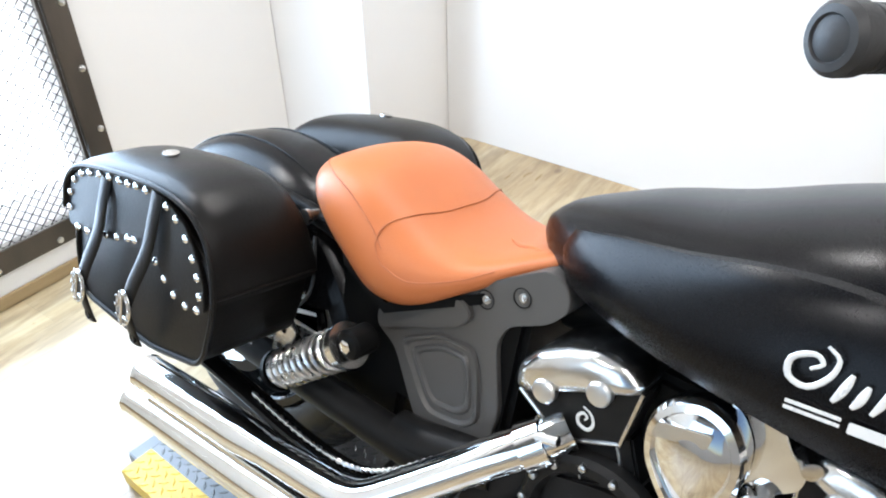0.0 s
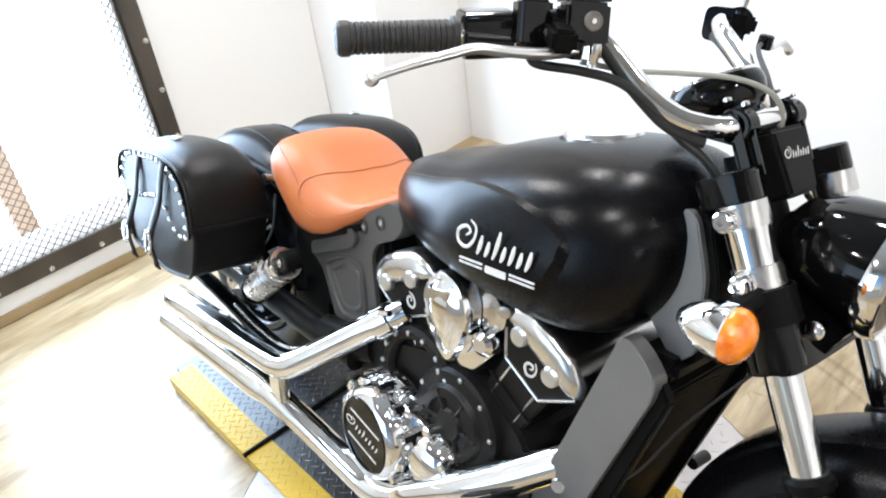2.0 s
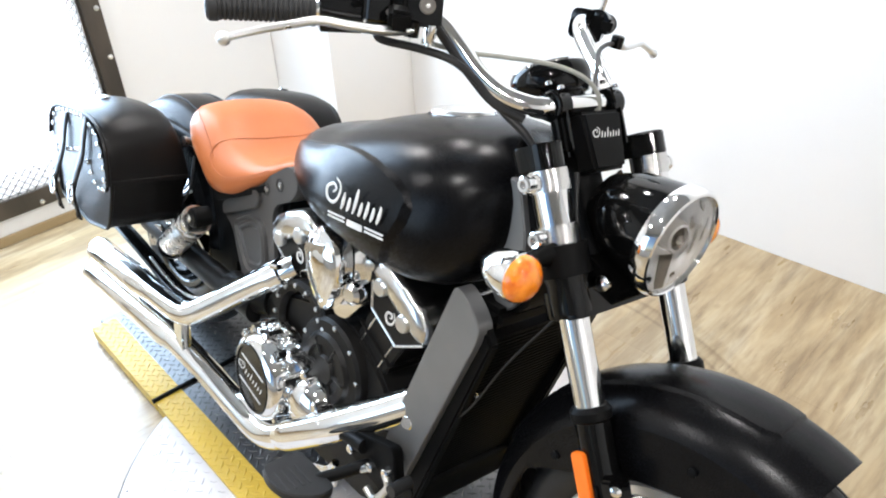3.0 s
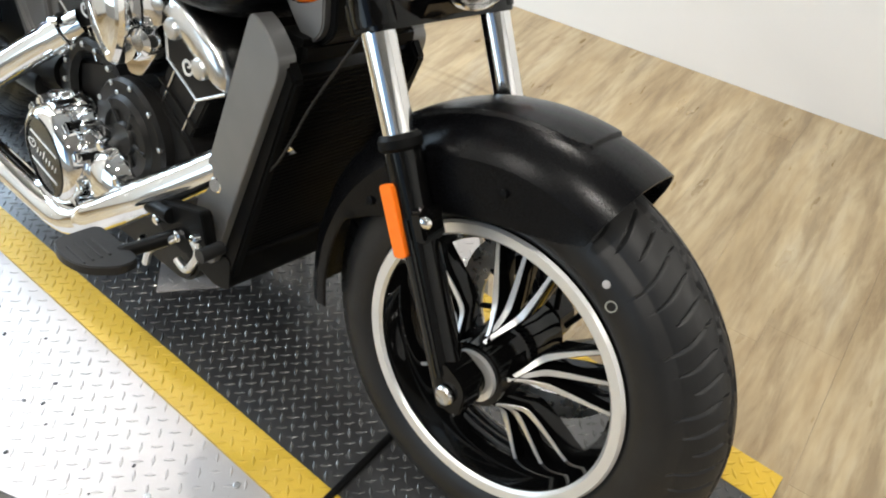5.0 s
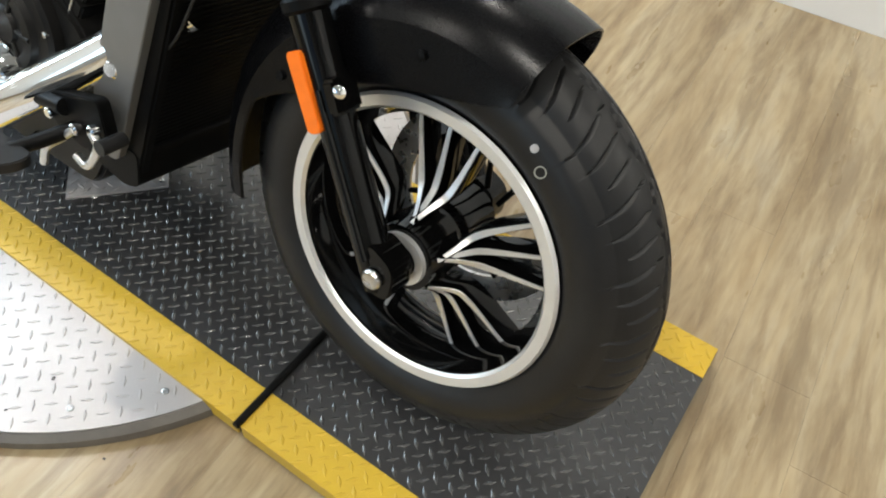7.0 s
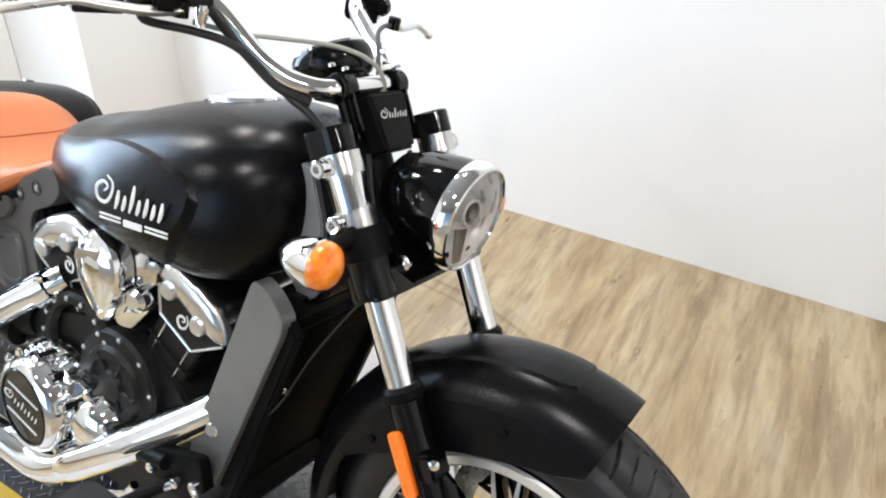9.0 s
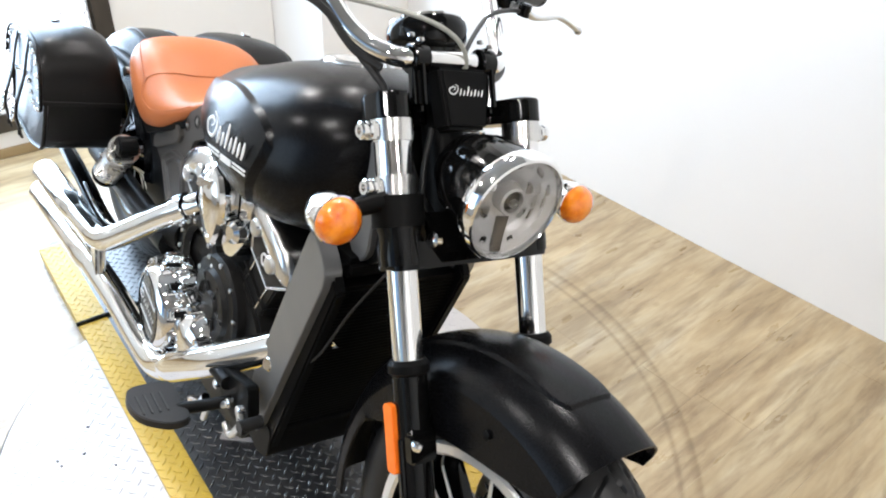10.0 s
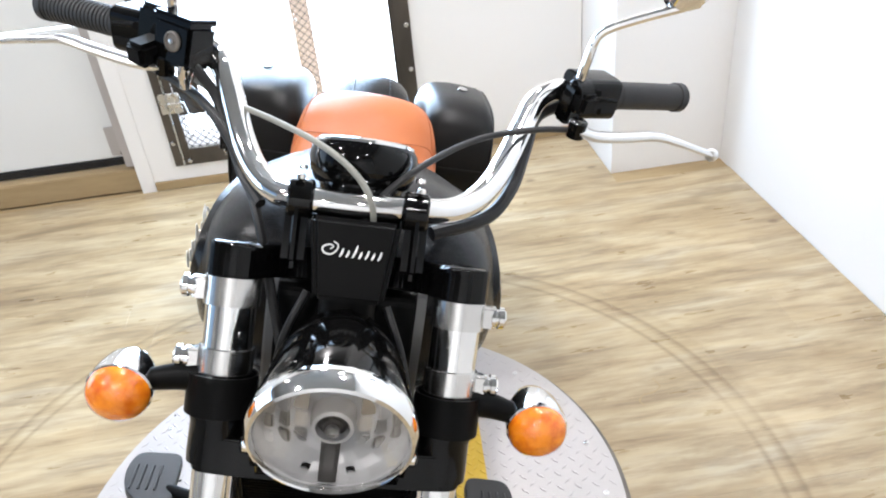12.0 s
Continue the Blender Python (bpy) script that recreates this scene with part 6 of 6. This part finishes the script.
part("radiator_wire", tube([(-0.252, -0.108, 0.690), (-0.315, -0.112, 0.58), (-0.365, -0.118, 0.47), (-0.420, -0.125, 0.40), (-0.445, -0.118, 0.33)], 0.0021, seg=8), "rubber", bike)
part("backbone", tube([(-0.40, 0, 0.70), (-0.65, 0, 0.64), (-0.95, 0, 0.60)], 0.045, seg=16), "black", bike)
part("battery_box", box((-1.18, -0.095, 0.36), (-0.96, 0.095, 0.60), bevel=0.01), "black", bike)
part("inner_guard", box((-1.30, -0.09, 0.30), (-1.15, 0.09, 0.55), bevel=0.01), "black", bike)

# foot controls
for s in (-1, 1):
    M = Matrix.Diagonal((1, -s, 1, 1))
    ft = new("foot_control")
    ft.parent = bike
    peg = part("footpeg", prism(rounded([(-0.605, -0.246), (-0.492, -0.244), (-0.488, -0.280), (-0.518, -0.322), (-0.562, -0.332), (-0.602, -0.322)], 0.02, 4), -0.008, 0.008, M @ Matrix.Translation((-0.012, 0, 0.264)) @ Matrix.Rotation(radians(90), 4, "X") @ Matrix.Diagonal((1, 1, -1, 1)) @ Matrix.Diagonal((1, 1, -1, 1)), bevel=0.006, seg=3), "rubber", ft, "flat black rubber footpeg")
    for k in range(4):
        yk_ = 0.275 + 0.013 * k
        part("peg_groove", tube([(-0.585, s * yk_, 0.2725), (-0.535, s * yk_, 0.2725)], 0.0022, smooth_n=0, seg=6), "grip", peg)
    part("peg_arm", tube([(-0.545, s * 0.255, 0.262), (-0.525, s * 0.215, 0.275), (-0.500, s * 0.160, 0.295)], 0.011, seg=12), "black", ft)
    part("pedal_bracket", prism(rounded([(-0.56, 0.325), (-0.45, 0.360), (-0.432, 0.300), (-0.490, 0.262), (-0.555, 0.275)], 0.012), -0.180, -0.160, M, bevel=0.004), "black", ft)
    for line, r, kind in (([(-0.640, 0.192), (-0.602, 0.214), (-0.581, 0.244)], 0.0075, "chrome"), ([(-0.578, 0.197), (-0.564, 0.232), (-0.522, 0.270), (-0.489, 0.300)], 0.0062, "lever"), ([(-0.449, 0.316), (-0.438, 0.300), (-0.452, 0.270), (-0.469, 0.251), (-0.491, 0.257)], 0.0062, "lever")):
        part("pedal_arm", tube([(x, s * 0.192, z) for x, z in line], r, seg=10), kind, ft, "bright pedal linkage arm")
    for x, z in ((-0.489, 0.301), (-0.449, 0.317), (-0.420, 0.311), (-0.545, 0.300)):
        part("control_bolt", lathe([(0, 0.0085), (0.010, 0.0085), (0.012, 0.006), (0.012, 0)], axis((x, s * 0.184, z), (0, s, 0)), 14), "chrome", ft)
    part("pedal_pad", tube([(-0.418, s * 0.165, 0.312), (-0.416, s * 0.205, 0.312)], 0.011, smooth_n=0, seg=12), "rubber", ft)
    part("linkage_cylinder", tube([(-0.60, s * 0.178, 0.300), (-0.52, s * 0.182, 0.318)], 0.013, smooth_n=0, seg=14), "black", ft)
part("side_stand", tube([(-0.60, 0.12, 0.18), (-0.64, 0.20, 0.10), (-0.66, 0.262, 0.0695)], 0.011, seg=12), "black", bike, "black side stand on the deck")


# ---------- saddlebags ----------
def saddlebag(s):
    bag = empty("saddlebag", BIKE, label="black leather saddlebag with chrome studs and buckles hung beside the seat", category="saddlebag", group="saddlebags")
    M = Matrix.Diagonal((1, -s, 1, 1))
    yo, yi = -0.311, -0.150
    if s > 0:
        bag.matrix_world = BIKE @ Matrix.Translation((-0.040, -0.028, -0.004))
    body = rounded([(-1.672, 0.375), (-1.470, 0.372), (-1.350, 0.402), (-1.332, 0.425), (-1.313, 0.50), (-1.315, 0.56), (-1.36, 0.60), (-1.62, 0.575), (-1.670, 0.53), (-1.688, 0.46)], 0.03, 4)
    part("bag_body", prism(body, yo, yi, M, bevel=0.008, seg=3), "leather", bag, "black leather bag body")
    shape = [(-1.712, 0.0), (-1.700, 0.40), (-1.662, 0.66), (-1.600, 0.80), (-1.490, 0.94), (-1.410, 0.995), (-1.352, 0.93), (-1.314, 0.70), (-1.297, 0.36), (-1.292, 0.0)]
    shape = [(-1.292 + (a + 1.292) * 0.955, b) for a, b in shape]
    shape = [(p.x, max(p.z, 0.0)) for p in spline([(a, 0, b) for a, b in shape], 5)]
    sections = [(-0.325, 0.650), (-0.320, 0.657), (-0.306, 0.664), (-0.265, 0.670), (-0.230, 0.672), (-0.195, 0.668), (-0.174, 0.657), (-0.159, 0.634), (-0.151, 0.595)]
    outer = [[(a, y, 0.526 + (h - 0.526) * g) for a, g in shape] for y, h in sections]
    bm = bmesh.new()
    vs = [[bm.verts.new(M @ Vector(p)) for p in r] for r in outer]
    vi = [[bm.verts.new(M @ Vector((-1.50 + (p[0] + 1.50) * 0.975, p[1], 0.526 + (p[2] - 0.526) * 0.97))) for p in r] for r in outer]
    for a, b in zip(vs, vs[1:]):
        for i in range(len(a) - 1):
            bm.faces.new((a[i], a[i + 1], b[i + 1], b[i]))
    for a, b in zip(vi, vi[1:]):
        for i in range(len(a) - 1):
            bm.faces.new((a[i], b[i], b[i + 1], a[i + 1]))
    for a, b in ((vs[0], vi[0]), (vs[-1], vi[-1])):
        for i in range(len(a) - 1):
            bm.faces.new((a[i], a[i + 1], b[i + 1], b[i]))
    bm.faces.new(vi[-1][::-1])          # closed towards the wheel
    for e in (0, -1):
        for j in range(len(vs) - 1):
            bm.faces.new((vs[j][e], vs[j + 1][e], vi[j + 1][e], vi[j][e]))
    lid = part("lid", bm, "leather", bag, "domed black leather lid", angle=40)
    part("lid_piping", tube([M @ Vector((p[0], p[1] - 0.001, p[2])) for p in outer[0]], 0.0042, smooth_n=0, seg=8), "leather", lid)
    part("lid_hem", tube([M @ Vector((-1.2905, y, 0.536)) for y, h in sections], 0.0016, smooth_n=0, seg=6), "leather", lid)
    # front flap with a scalloped lower edge
    flap = [(-1.688, 0.498), (-1.690, 0.540), (-1.672, 0.582), (-1.640, 0.605), (-1.581, 0.624), (-1.520, 0.637), (-1.465, 0.644), (-1.410, 0.640), (-1.363, 0.618), (-1.334, 0.582), (-1.318, 0.545), (-1.316, 0.505), (-1.336, 0.494), (-1.362, 0.492), (-1.392, 0.503), (-1.418, 0.526), (-1.448, 0.540), (-1.520, 0.528), (-1.590, 0.513), (-1.646, 0.500)]
    fl = part("flap", prism(rounded(flap, 0.012, 3), yo - 0.0125, yo - 0.006, M, bevel=0.002), "leather", bag, "stitched black leather flap")
    edge = spline([(a, 0, b) for a, b in flap + flap[:1]], 6)
    acc, last, count = 0.0, edge[0], 0
    cc = Vector((-1.50, 0, 0.575))
    for p in edge[1:]:
        acc += (p - last).length
        last = p
        if acc > 0.026:
            acc = 0.0
            q = p + (cc - p).normalized() * 0.012
            part("stud", lathe([(0, 0.0062), (0.002, 0.0058), (0.0038, 0.0036), (0.0045, 0)], M @ axis((q.x, yo - 0.0125, q.z), (0, -1, 0)), 10), "chrome", fl)
    for x, dz in ((-1.424, 0.0), (-1.561, -0.024)):
        lie = [(x, yo - 0.013, 0.641 + dz), (x - 0.004, yo - 0.019, 0.600 + dz), (x - 0.018, yo - 0.022, 0.545 + dz), (x - 0.046, yo - 0.030, 0.480 + dz), (x - 0.058, yo - 0.032, 0.440 + dz), (x - 0.054, yo - 0.024, 0.395 + dz), (x - 0.052, yo - 0.020, 0.380 + dz)]
        st = part("strap", tube([M @ Vector(p) for p in lie], 0.0135, seg=12, flat=0.24, up=(0, 1, 0)), "leather", bag, "narrow black leather strap")
        bk = M @ axis((x - 0.056, yo - 0.034, 0.446 + dz), (0, -1, 0.05))
        part("buckle", lathe([(0, 0.0185), (0.003, 0.0225), (0.006, 0.0205), (0.006, 0.0145), (0.002, 0.012)], bk @ Matrix.Diagonal((0.85, 1.25, 1, 1)), 24, True), "cast", st, "oval nickel buckle")
        part("buckle_tongue", tube([bk @ Vector((0, 0.024, 0.006)), bk @ Vector((0, -0.024, 0.007))], 0.0024, smooth_n=0, seg=6), "cast", st)
        for k in range(10):
            a = 2 * math.pi * k / 10
            part("buckle_bead", lathe([(0, 0.0034), (0.002, 0.003), (0.003, 0)], bk @ pose(0.0172 * math.cos(a), 0.0255 * math.sin(a), 0.005), 8), "cast", st)
        part("strap_tip_ring", lathe([(0, 0.0085), (0.002, 0.0085), (0.003, 0.006), (0.002, 0.004)], M @ axis((x - 0.053, yo - 0.025, 0.392 + dz), (0, -1, 0)), 14, True), "black", st)
    part("body_seam", tube([M @ Vector((a, yo - 0.001, b)) for a, b in body + body[:1]], 0.0045, smooth_n=0, seg=8), "leather", bag, "rolled leather piping")
    part("concho", lathe([(-0.004, 0.012), (0.0005, 0.012), (0.0015, 0.008), (0.002, 0)], M @ axis((-1.50, -0.258, 0.6645), (0, -0.1, 1)), 20), "cast", bag, "small round lid snap")
    return bag


saddlebag(-1)
saddlebag(1)


# chips in the floor beside the turntable
rnd_c = random.Random(3)
for cx_, cy_, a_, ln_ in ((-0.60, 0.84, 20, 0.09), (-0.48, 0.80, 70, 0.05), (-0.40, 0.74, 10, 0.06), (-0.95, 0.86, -30, 0.10), (-0.20, -0.62, 35, 0.12), (-0.05, -0.42, 60, 0.08)):
    pts = []
    for k in range(9):
        t = k / 8
        u, v = ln_ * (t - 0.5), 0.018 * math.sin(t * 6.0) + rnd_c.uniform(-0.004, 0.004)
        pts.append((cx_ + u * math.cos(radians(a_)) - v * math.sin(radians(a_)), cy_ + u * math.sin(radians(a_)) + v * math.cos(radians(a_)), FLOOR + 0.0004))
    tagged(part("floor_chip", tube(pts, lambda t: 0.0012 + 0.0010 * math.sin(t * 9) ** 2, seg=6, smooth_n=3, flat=0.3, up=(0, 0, 1)), "base"), "dark chipped line in the wood floor", "", "", "structure")

# crumbs of dirt on the turntable and beside it
bm = bmesh.new()
for k in range(46):
    a, r = rnd_c.uniform(-2.6, 0.9), 0.58 * math.sqrt(rnd_c.uniform(0.25, 1.1))
    x, y = DC[0] + r * math.cos(a), DC[1] + r * math.sin(a)
    if abs(y - 0.13) < 0.33:
        continue
    z = DZ if r < DR - 0.01 else FLOOR
    size = rnd_c.uniform(0.0015, 0.0045)
    add_box(bm, (-size, -size * 0.7, 0), (size, size * 0.7, size * 0.6), pose(x, y, z + 0.0004, 0, 0, rnd_c.uniform(0, 180)), bevel=size * 0.25, seg=1)
tagged(part("dirt_crumbs", bm, "rubber"), "dark crumbs of dirt scattered over the turntable", "dirt", "", "stuff")

# ---------- floor planks, the last pieces ----------
PW, PL = 0.152, 0.914
def plank_mesh(length):
    bm = box((-PW / 2 + 0.0001, -length / 2 + 0.0001, -0.006), (PW / 2 - 0.0001, length / 2 - 0.0001, 0.0), bevel=0.0003, seg=1)
    me = bpy.data.meshes.new("plank")
    bm.to_mesh(me)
    bm.free()
    me.materials.append(MAT["wood"])
    return me


whole, cache, rnd = plank_mesh(PL), {}, random.Random(5)
x = WIN_X + 0.013 + PW / 2
while x < EAST:
    y = SOUTH + PL * rnd.random() - PL
    while y < WALL_Y:
        y0, y1 = max(y, SOUTH), min(y + PL, WALL_Y - 0.002)
        if y1 - y0 > 0.03 and not (x < -2.08 + PW / 2 and y0 > 1.137):
            if x < -2.08 + PW / 2:
                y1 = min(y1, 1.135)
            if y1 - y0 > 0.03:
                me = whole if abs(y1 - y0 - PL) < 1e-4 else plank_mesh(y1 - y0)
                p = new("plank", me)
                p.parent = floor
                p.location = (x, (y0 + y1) / 2, FLOOR)
        y += PL
    x += PW
